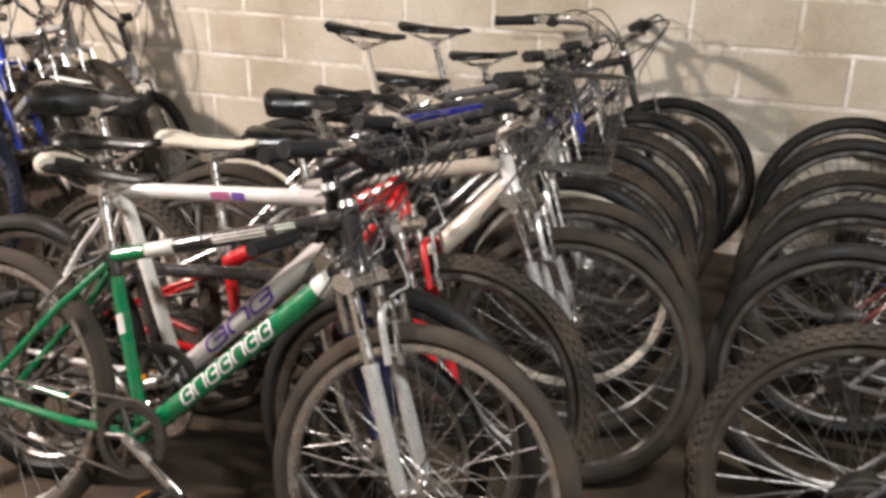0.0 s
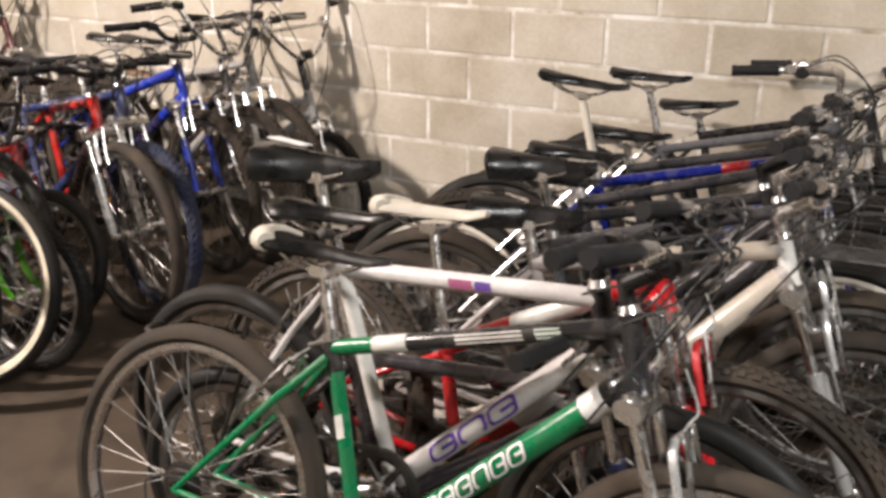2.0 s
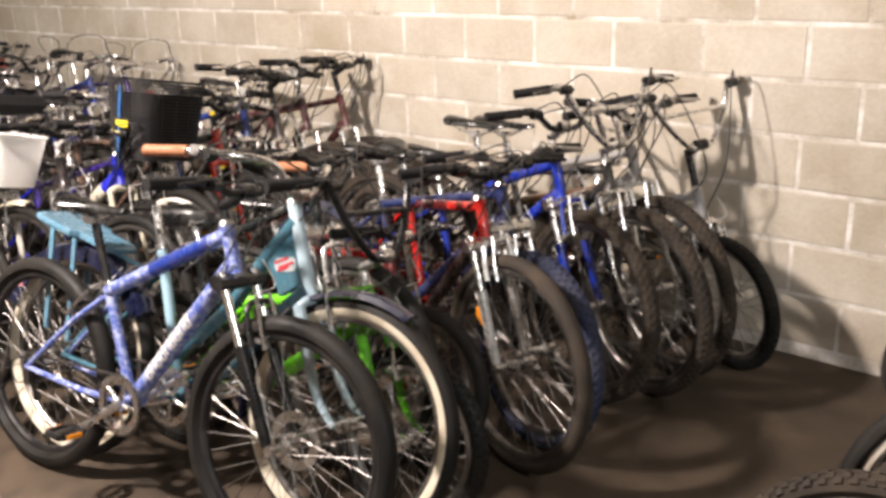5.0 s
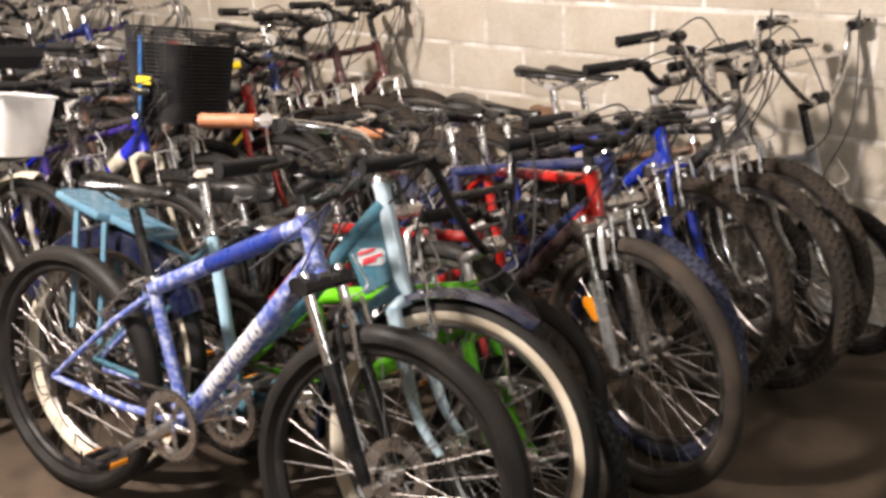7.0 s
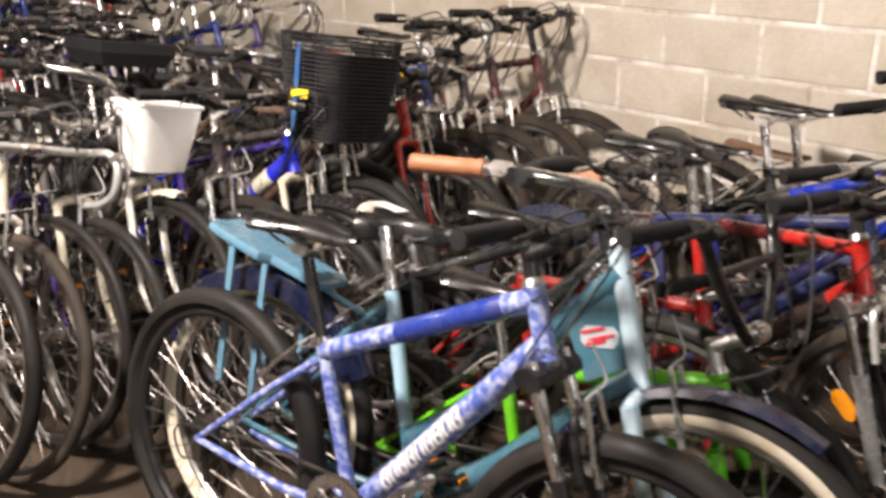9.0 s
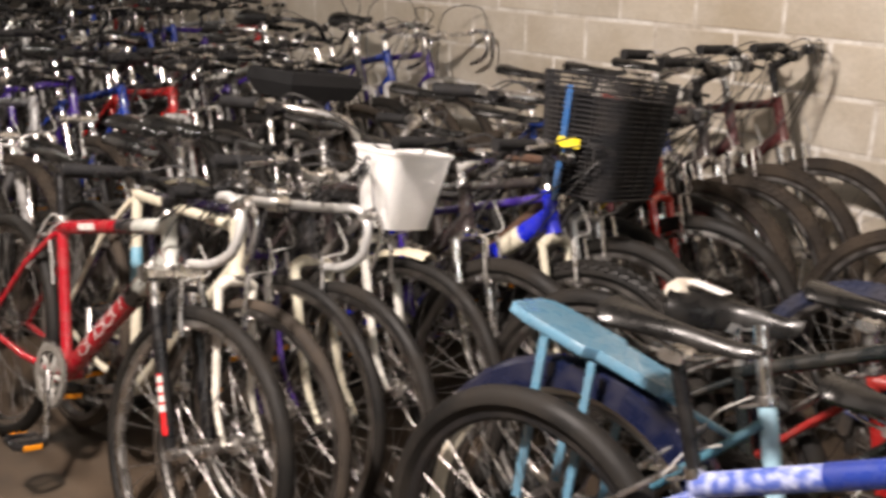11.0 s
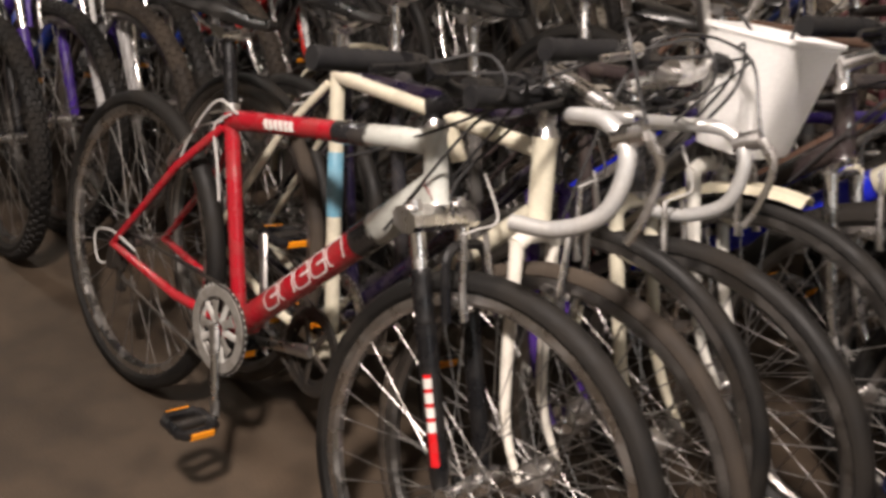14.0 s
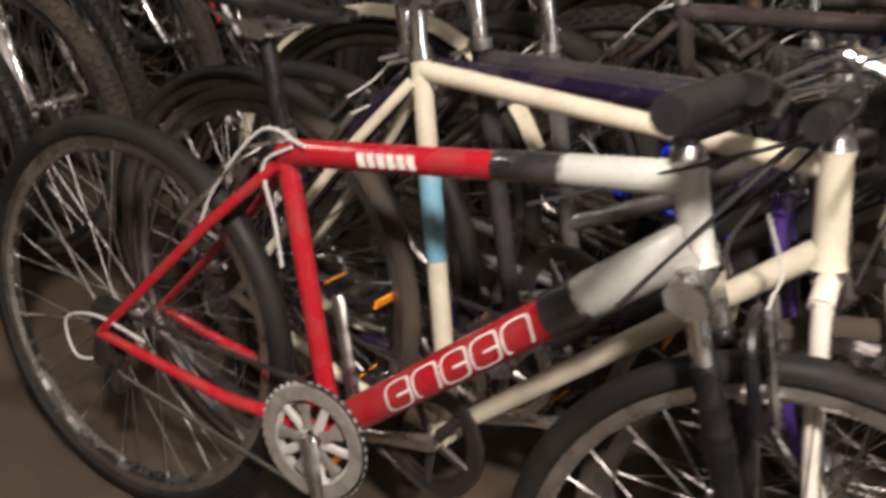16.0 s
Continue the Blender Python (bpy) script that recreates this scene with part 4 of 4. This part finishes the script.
bicycle("green and black mountain bike with white lettering leaning in a row", -0.565, 1.325, 0.2, 17, -3, colour=(0.0, 0.17, 0.06), colour3=BLACK, decal=7, wb=1.088, cs=0.424, bb=0.315, seat_len=0.417, ht=0.133, ha=72.3, fork_h=0.01,
        bands=(("top", 0.27, 1.0, BLACK), ("top", 0.16, 0.29, WHITE), ("down", 0.83, 0.90, WHITE), ("down", 0.90, 1.0, BLACK), ("seat", 0.86, 1.0, BLACK)), bars=(("top", 0.46, 0.68, WHITE), ("top", 0.72, 0.80, (0.6, 0.68, 0.6)), ("seat", 0.55, 0.66, WHITE)),
        saddle_tail=SADDLE_WHITE, tyre_mat=BROWN_RUBBER, knobs=False, tw=0.05, post=0.135, fork="sus", fork_colour=POLISHED, rim_mat=ALLOY, crank_mat=DARK_STEEL, crank=330, bar_mat=BLACK_PLASTIC, stem_mat=BLACK_PLASTIC, dt_r=0.024, saddle_mat=SADDLE_BLACK)
stood("silver mountain bike with purple lettering and a white seat tube", -0.689, 1.623, 8.0, -2.7, knobs=False, colour=(0.66, 0.63, 0.62), colour3=BLACK, decal=3, decal_colour=(0.12, 0.05, 0.35), bands=(("seat", 0.0, 1.0, WHITE),), bars=(("top", 0.47, 0.56, (0.35, 0.10, 0.2)), ("top", 0.57, 0.63, (0.12, 0.06, 0.3)),),
      saddle_mat=SADDLE_BLACK, seat_len=0.474, sa=69.3, bb=0.35, cs=0.439, ht=0.128, ha=75.4, fork_h=-0.023, stroke=0.008, seat_tilt=-5, fork="sus", fork_colour=NAVY, dt_r=0.025, tube_r=0.019, wb=1.014, post=0.06, stem_mat=BLACK_PLASTIC, tyre_mat=RUBBER)
bicycle("small dark folding bicycle with a wide labelled saddle and wire rack", -1.67, 1.52, 4, 12, -10, R=0.255, wb=0.95, cs=0.38, bb=0.28, colour=(0.04, 0.035, 0.04), saddle="wide", tag=True, seat_len=0.34, post=0.37, rack=(DARK_STEEL, None), knobs=False, fork="rigid", ref="rear", ht=0.10)
stood("red and white mountain bike with a red suspension fork", -0.627, 1.863, 15.3, -5.2, wb=1.03, ht=0.095, post=0.26, seat_tilt=-6, colour=RED, bands=(("top", 0.35, 0.75, WHITE), ("down", 0.3, 0.5, WHITE)), fork="sus", fork_colour=(0.62, 0.01, 0.02), saddle_mat=SADDLE_WHITE, seat_len=0.277, tube_r=0.022, dt_r=0.030, steer=5, bar_mat=BLACK_PLASTIC, saddle_tail=SADDLE_WHITE, tyre_mat=BROWN_RUBBER)
stood("grey mountain bike with pale cream frame tubes", -0.40, 2.14, 14, 3, colour=(0.40, 0.36, 0.34), colour3=WHITE, dt_r=0.026, tube_r=0.020, ht=0.10, post=0.08, bands=(("down", 0.45, 0.97, (0.50, 0.44, 0.37)), ("top", 0.45, 0.97, (0.50, 0.44, 0.37))), fork="sus", fork_colour=POLISHED, saddle="wide", stem_mat=CHROME, bar_mat=CHROME, tyre_mat=BROWN_RUBBER, knobs=False, saddle_mat=SADDLE_BLACK, seat_len=0.44)
stood("dark mountain bike with a chrome fork and a wire basket", -0.43, 2.36, 13, 5, basket="wire", basket_at=(-0.02, 0, -0.05), colour=(0.05, 0.05, 0.055), fork="sus", fork_colour=POLISHED, stem_mat=CHROME, tyre_mat=BROWN_RUBBER, knobs=False, saddle="wide", post=0.16)
stood("black bicycle with cream rims in the packed row", -0.50, 2.53, 12, 5, post=0.06, colour=(0.03, 0.03, 0.035), fork="rigid", fork_colour=POLISHED, white=False, rim_mat=SADDLE_WHITE, knobs=False)
stood("black mountain bike with a chrome fork", -0.48, 2.704, 11, 5, colour=(0.025, 0.025, 0.03), fork="sus", fork_colour=POLISHED, post=0.09, steer=3, reflect=("front",), tyre_mat=BROWN_RUBBER, stem_mat=CHROME)
stood("dark blue bicycle with a tall white seatpost", -0.50, 2.90, 10, 5, colour=(0.006, 0.013, 0.15), bands=(("top", 0.66, 0.8, (0.25, 0.01, 0.015)),), fork="rigid", fork_colour=POLISHED, post=0.26, post_mat=SADDLE_WHITE, knobs=False, seat_tilt=4)
stood("dark mountain bike with an amber wheel reflector", -0.46, 3.102, 9, 5, colour=(0.03, 0.03, 0.035), fork="rigid", fork_colour=(0.015, 0.04, 0.36), amber_at=-60, reflect=("front",), post=0.06, tyre_mat=BROWN_RUBBER)
stood("dark folding-style bicycle with chrome handlebar", -0.44, 3.36, 7, 4, colour=(0.10, 0.10, 0.11), fork="rigid", bar="cruiser", post=0.2, knobs=False)
stood("black mountain bike parked by the block wall", -0.36, 3.62, 5, 4, colour=(0.02, 0.02, 0.022), fork="rigid", fork_colour=BLACK, post=0.06, steer=5, knobs=False, seat_tilt=-6)
for xx, yy, c, kn in ((0.275, 1.806, (0.05, 0.05, 0.06), True), (0.262, 2.271, (0.3, 0.3, 0.3), False), (0.285, 2.60, (0.1, 0.02, 0.02), False), (0.297, 2.905, (0.02, 0.02, 0.05), True), (0.31, 3.30, (0.05, 0.05, 0.05), False), (0.317, 3.62, (0.1, 0.1, 0.1), False)):
    bicycle("dark mountain bike with knobbly tyres in the end row" if kn else "dark bicycle with worn smooth tyres in the end row", xx, yy - 0.68 * math.sin(radians(11)), 4, 11, 0, colour=c, ref="rear", knobs=kn, tyre_mat=BROWN_RUBBER if kn else RUBBER)

# ---- second row ----
bicycle("scratched blue mountain bike with a black suspension fork", -3.05, 1.637, 8.9, 11, 4, knobs=False, colour=SCRATCHED, decal=9, decal_colour=(0.80, 0.80, 0.82), stroke=0.009, bands=(("top", 0.40, 0.88, (0.015, 0.04, 0.26)),), fork="sus", tw=0.058, wb=1.033, cs=0.431, bb=0.312, seat_len=0.347, sa=69.9, ht=0.13, ha=69.8, fork_h=0.014, post=0.20,
        post_mat=BLACK_PLASTIC, tube_r=0.021, dt_r=0.026, stem_mat=BLACK_PLASTIC, bar_mat=BLACK_PLASTIC, disc=True, crown_mat=BLACK_PLASTIC, crank=215, rim_mat=surface("black_rim", (0.03, 0.03, 0.032), 0.3, 0.6, 0.2))
bicycle("light blue cruiser with whitewall tyres and dark blue fenders", -3.01, 1.80, 12.3, 15.6, 2, gusset=True, frame="step", bands=(("seat", 0.35, 1.0, (0.34, 0.53, 0.64)),), colour=(0.05, 0.14, 0.19), colour2=(0.05, 0.14, 0.19), colour3=(0.50, 0.65, 0.74), white=True, knobs=False, tw=0.056, ha=70.3, bare_post=True, fork="rigid", fork_colour=(0.50, 0.65, 0.74), fender=(0.006, 0.009, 0.030), bar="cruiser", grips=BROWN_GRIP,
      rack=(paint(0.15, 0.33, 0.46), paint(0.11, 0.24, 0.34)), saddle="wide", wb=1.08, cs=0.47, ht=0.265, fork_h=-0.06, stem_up=0.0, rack_at=-0.16, seat_len=0.45, dt_r=0.03, tube_r=0.022, saddle_mat=SADDLE_BLACK, saddle_tail=SADDLE_WHITE, bar_mat=CHROME)
bicycle("small lime green bicycle wedged between other bikes", -2.93, 1.98, 8, 11, 0, R=0.255, wb=0.94, cs=0.37, bb=0.27, seat_len=0.28, ht=0.11, colour=(0.13, 0.52, 0.01), tube_r=0.021, fork="rigid", fork_colour=(0.10, 0.45, 0.01), bar="bmx", post=0.12, dt_r=0.026)
stood("dark teal city bike with a pale saddle", -3.27, 2.22, 12, 8, steer=-5, colour=(0.010, 0.013, 0.014), fork="sus", fork_colour=POLISHED, saddle_mat=SADDLE_BLACK, saddle_tail=SADDLE_WHITE, saddle="wide", tag=True, knobs=False, seat_len=0.33, post=0.08, bar="flat", bar_mat=BLACK_PLASTIC)
stood("small red bicycle with red frame and black handlebar", -3.14, 2.35, 12, 6, steer=0, stem_up=0.0, R=0.255, wb=0.94, cs=0.37, bb=0.28, ht=0.11, colour=(0.30, 0.012, 0.012), fork="rigid", fork_colour=(0.25, 0.01, 0.015), knobs=False, seat_len=0.33, post=0.10, bar_mat=BLACK_PLASTIC)
bicycle("red and black mountain bike with silver fork and amber reflector", -2.892, 2.44, -22, 0.5, 8, knobs=False, amber_at=-55, fork_h=-0.05, colour=(0.46, 0.016, 0.012), bands=(("top", 0.06, 0.62, (0.10, 0.010, 0.012)), ("down", 0.05, 0.84, (0.03, 0.018, 0.018))), fork="sus", fork_colour=POLISHED, reflect=("front",), tyre_mat=BROWN_RUBBER, tube_r=0.016, dt_r=0.021, bar_mat=BLACK_PLASTIC)
stood("dark blue mountain bike with navy tyres", -2.93, 2.68, 10, 0, steer=-18, colour=(0.02, 0.03, 0.10), fork="sus", tyre_mat=surface("navy_rubber", (0.012, 0.018, 0.05), 0.7, 0, 0.4, (0.1, 0.09, 0.08), 10, 0.2, 260), R=0.32)
stood("bright blue mountain bike with a raised handlebar", -2.98, 3.06, 9, 0, steer=-18, colour=(0.006, 0.028, 0.36), bands=(("top", 0.0, 0.45, BLACK), ("down", 0.0, 0.75, (0.010, 0.012, 0.06))), bar="flat", bar_up=0.06, fork="sus", fork_colour=(0.01, 0.03, 0.3), seat_len=0.34, fork_h=-0.05, ht=0.15, stem_up=0.07, wb=1.08, tyre_mat=BROWN_RUBBER, tube_r=0.02)
stood("dark mountain bike with dusty tyres", -2.86, 3.21, 8, 2, steer=-22, colour=(0.03, 0.03, 0.03), fork="rigid", bar="bmx", bar_mat=CHROME, stem_up=0.04, ht=0.09, tyre_mat=BROWN_RUBBER, seat_len=0.45)
stood("silver mountain bike with dusty tyres", -2.86, 3.39, 7, 2, steer=-24, colour=(0.35, 0.34, 0.33), fork="rigid", fork_colour=POLISHED, tyre_mat=BROWN_RUBBER, stem_up=0.07, bar_mat=CHROME, bar_up=0.05, ht=0.12)
stood("small chrome stunt bike with a tall handlebar by the wall", -2.70, 3.56, 5, 2, steer=-28, R=0.255, wb=0.95, cs=0.37, bb=0.28, seat_len=0.24, colour=(0.35, 0.35, 0.36), fork="rigid", bar="bmx", saddle="bmx", stem_up=0.14, ht=0.11, bar_mat=CHROME)
bicycle("small bronze bicycle lying low against the wall", -4.0, 3.30, 3, 9, 15, R=0.255, wb=0.95, cs=0.37, bb=0.28, seat_len=0.26, colour=(0.12, 0.06, 0.03), fork="rigid", bar="bmx", tyre_mat=BROWN_RUBBER, ref="rear", saddle_mat=SADDLE_BROWN)

# ---- third row ----
bicycle("red black and silver mountain bike with white lettering", -4.841, 1.134, 7.55, 15.2, 4, colour=(0.36, 0.010, 0.020), colour3=(0.52, 0.53, 0.49), decal=5, bands=(("top", 0.58, 0.75, BLACK), ("top", 0.73, 1.0, (0.50, 0.51, 0.47)), ("down", 0.66, 0.76, BLACK), ("down", 0.74, 1.0, (0.50, 0.51, 0.47))), bars=tuple(("top", 0.24 + 0.027 * k, 0.259 + 0.027 * k, WHITE) for k in range(6)),
        seat_len=0.421, sa=71.6, fork_h=-0.003, stroke=0.0036, guard=True, shift_cable=True, crank=292, crank_mat=paint(0.50, 0.49, 0.46), rim_mat=ALLOY, wb=1.056, cs=0.421, bb=0.321, ht=0.118, ha=70.0, post=0.15, post_mat=BLACK_PLASTIC, knobs=False, tw=0.044, boots=True, leg_band=WHITE, tyre_mat=RUBBER, tube_r=0.019, dt_r=0.027, bar_mat=BLACK_PLASTIC, stem_mat=BLACK_PLASTIC, stem_up=0.03)
stood("white road bike with silver drop handlebar", -4.803, 1.416, 15.4, 2.4, steer=10, bar_drop=0.065, bar_w=0.95, colour=CREAM, bands=(("seat", 0.48, 0.71, (0.16, 0.36, 0.48)),), fork="rigid", fork_colour=(0.72, 0.68, 0.60), bar="drop", knobs=False, tw=0.034, R=0.342, seat_len=0.559, ht=0.135, bb=0.266, fork_h=-0.015, bar_mat=WHITE_BAR, stem_mat=CHROME, stem_up=0.10, post=0.08, saddle_mat=SADDLE_BLACK, tube_r=0.0145, dt_r=0.016, tyre_mat=BROWN_RUBBER, wb=0.996, ha=75.8)
stood("dark purple town bike with a flat black handlebar", -4.87, 1.545, 13, 8, colour=(0.009, 0.006, 0.022), fork="rigid", fork_colour=(0.05, 0.02, 0.16), knobs=False, tw=0.034, R=0.342, seat_len=0.50, ht=0.11, bar_mat=BLACK_PLASTIC, stem_mat=CHROME, stem_up=0.0, bar_up=0.0, steer=6, tube_r=0.0145, dt_r=0.016, wb=1.0, ha=73.5)
stood("dark town bicycle with smooth tyres", -4.74, 1.635, 13, 8, colour=(0.03, 0.03, 0.035), fork="rigid", knobs=False, tw=0.038, R=0.342, seat_len=0.5, fork_colour=CREAM)
stood("city bike with a white plastic basket and white fenders", -4.77, 1.86, 13, 8, frame="step", colour=(0.10, 0.095, 0.09), fork="rigid", fork_colour=(0.7, 0.68, 0.62), knobs=False, tw=0.038, R=0.342, basket="white", basket_at=(-0.03, 0, -0.065), bar="cruiser", fender=(0.60, 0.55, 0.42), stem_up=0.08)
stood("blue full suspension mountain bike with a cream shock", -4.45, 2.20, 11, 8, steer=4, frame="fs", colour=(0.008, 0.018, 0.50), colour2=(0.05, 0.025, 0.25), colour3=(0.008, 0.018, 0.50), fork="rigid", bands=(("down", 0.66, 0.80, CREAM),), fork_colour=CREAM, seat_len=0.40, dt_r=0.017, tube_r=0.014)
stood("black bicycle with worn black saddle", -4.62, 2.05, 12, 8, colour=(0.04, 0.03, 0.03), fork="rigid", knobs=False, seat_len=0.48, saddle_mat=SADDLE_BLACK)
stood("dark city bike with a lined black wire basket", -4.53, 2.40, 11, 8, colour=(0.04, 0.035, 0.035), fork="rigid", fork_colour=POLISHED, basket="lined", light=True, knobs=False, stem_up=0.08, basket_at=(-0.02, -0.06, 0.0), bar="cruiser")
stood("brown city bike with a black saddle", -4.70, 2.52, 11, 8, colour=(0.12, 0.07, 0.05), fork="rigid", knobs=False, seat_len=0.5, saddle_mat=SADDLE_BLACK, bar="cruiser")
stood("dark mountain bike with a bright red fork and head tube", -4.52, 2.713, 10, 7, steer=6, colour=(0.03, 0.03, 0.03), colour3=(0.62, 0.02, 0.01), fork="rigid", fork_colour=(0.62, 0.02, 0.01), ht=0.13, knobs=False, white=False, rim_mat=ALLOY)
stood("grey bicycle with a chrome stem", -4.70, 2.86, 9, 7, colour=(0.2, 0.19, 0.18), fork="rigid", knobs=False, light=True, stem_up=0.08)
stood("blue and yellow mountain bike with a raised stem", -4.75, 3.03, 9, 6, steer=4, colour=(0.012, 0.04, 0.22), bands=(("down", 0.35, 0.7, (0.75, 0.55, 0.02)), ("top", 0.6, 0.85, (0.75, 0.55, 0.02))), seat_len=0.5, ht=0.16, stem_up=0.09, tyre_mat=BROWN_RUBBER)
stood("dark bicycle with flat black handlebar", -4.70, 3.18, 8, 6, colour=(0.05, 0.04, 0.04), fork="rigid", tyre_mat=BROWN_RUBBER, stem_up=0.10, ht=0.15, bar_mat=BLACK_PLASTIC, light=True)
stood("dark maroon mountain bike with brown dusty tyres", -4.72, 3.37, 7, 6, steer=5, colour=(0.09, 0.03, 0.035), fork="rigid", tyre_mat=BROWN_RUBBER, stem_up=0.11, ht=0.16, bar_mat=BLACK_PLASTIC, seat_len=0.48)
stood("maroon mountain bike against the block wall", -4.65, 3.56, 4, 4, steer=8, colour=(0.10, 0.03, 0.03), fork="rigid", tyre_mat=BROWN_RUBBER, stem_up=0.11, ht=0.16, bar_mat=BLACK_PLASTIC, seat_len=0.48)

# ---- rows further down the room ----
rr = random.Random(5)
PALETTE = (("red", (0.42, 0.02, 0.02)), ("black", (0.03, 0.03, 0.035)), ("purple", (0.05, 0.02, 0.22)), ("silver", (0.36, 0.36, 0.36)), ("dark blue", (0.02, 0.05, 0.30)), ("charcoal", (0.06, 0.06, 0.06)), ("white", (0.6, 0.58, 0.54)), ("black", (0.025, 0.025, 0.03)))
stood("red mountain bike with a black suspension fork", -6.66, 1.05, 12, 10, steer=-6, colour=(0.5, 0.02, 0.02), fork="sus", knobs=True)
stood("purple mountain bike with silver brakes", -6.72, 1.22, 12, 9, steer=4, colour=(0.05, 0.02, 0.25), fork="sus", fork_colour=(0.05, 0.02, 0.2))
stood("dark bicycle carrying a black crate over its front wheel", -6.35, 2.44, 10, 7, colour=(0.03, 0.03, 0.03), fork="rigid", basket="crate", basket_at=(0.0, 0, -0.04), knobs=False)
stood("red mountain bike with a red fork", -6.75, 2.14, 11, 8, steer=-10, colour=(0.55, 0.02, 0.015), fork="rigid", fork_colour=(0.5, 0.02, 0.015))
for row, (x0, y0, gap) in enumerate(((-6.72, 1.38, 0.165), (-8.75, 1.0, 0.18), (-10.75, 0.95, 0.25))):
    yy = y0
    while yy < 3.62:
        cname, c = rr.choice(PALETTE)
        bar = rr.choice(("flat", "flat", "flat", "cruiser", "drop"))
        stood(cname + " used " + {"flat": "mountain", "cruiser": "city", "drop": "road"}[bar] + " bike in a packed row", x0 + rr.uniform(-0.10, 0.10), yy, max(3.0, 14 - 3.0 * yy), rr.uniform(3, 11), steer=rr.uniform(-10, 10), colour=c, fork=rr.choice(("sus", "rigid")), fork_colour=rr.choice((None, SILVER, c)), bar=bar,
              seat_len=rr.uniform(0.40, 0.54), post=rr.uniform(0.10, 0.22), ht=rr.uniform(0.11, 0.16), stem_up=rr.uniform(0.03, 0.11), knobs=rr.random() < 0.4, saddle=rr.choice(("slim", "slim", "wide")), tyre_mat=rr.choice((RUBBER, BROWN_RUBBER)), bar_mat=rr.choice((BLACK_PLASTIC, ALLOY, BLACK_PLASTIC)))
        yy += rr.uniform(0.8, 1.25) * gap

# ---- blocks of the north wall ----
BLOCK_W, BLOCK_H, JOINT = 0.406, 0.203, 0.015


def block_shape(wx, wz, dx=0.0):
    s = Shape()
    x, z, b = wx / 2, wz / 2, 0.006
    loops = []
    for d, k in ((0.0, 0.0), (-0.002, 0.0), (-0.0045, b)):
        loops.append([(-x + k, d, -z + k), (x - k, d, -z + k), (x - k, d, z - k), (-x + k, d, z - k)])
    return s.rings(loops)


block_mesh = block_shape(BLOCK_W - JOINT, BLOCK_H - JOINT).mesh("block", False)
block_mesh.materials.append(BLOCK)
rest = Shape()
wr = random.Random(3)
COURSE_Z = 0.048 - 0.203
for row in range(int(ROOM_H / BLOCK_H) + 2):
    z = COURSE_Z + (row + 0.5) * BLOCK_H
    if z + BLOCK_H / 2 > ROOM_H + 0.03 or z < 0.02:
        continue
    for col in range(50):
        x = -14.769 + (col + 0.5 * ((row + 1) % 2)) * BLOCK_W
        if x > ROOM_R - 0.2:
            continue
        jut = wr.uniform(-0.0012, 0.0012)
        if -7.6 < x < 0.9 and 0.3 < z < 2.1:
            b = new("block", block_mesh)
            b.parent = wall_north
            b.matrix_local = pose(x, WALL_Y + 0.0035 + jut, z, wr.uniform(-0.15, 0.15), wr.uniform(-0.3, 0.3), wr.uniform(-0.1, 0.1))
        else:
            q = block_shape(BLOCK_W - JOINT, BLOCK_H - JOINT)
            base = len(rest.v)
            rest.v += [(vx + x, vy + WALL_Y + 0.0035, vz + z) for vx, vy, vz in q.v]
            rest.f += [tuple(i + base for i in f) for f in q.f]
far = part("far_blocks", rest.mesh("far_blocks", False), BLOCK, wall_north)
far["kind"] = "stuff"
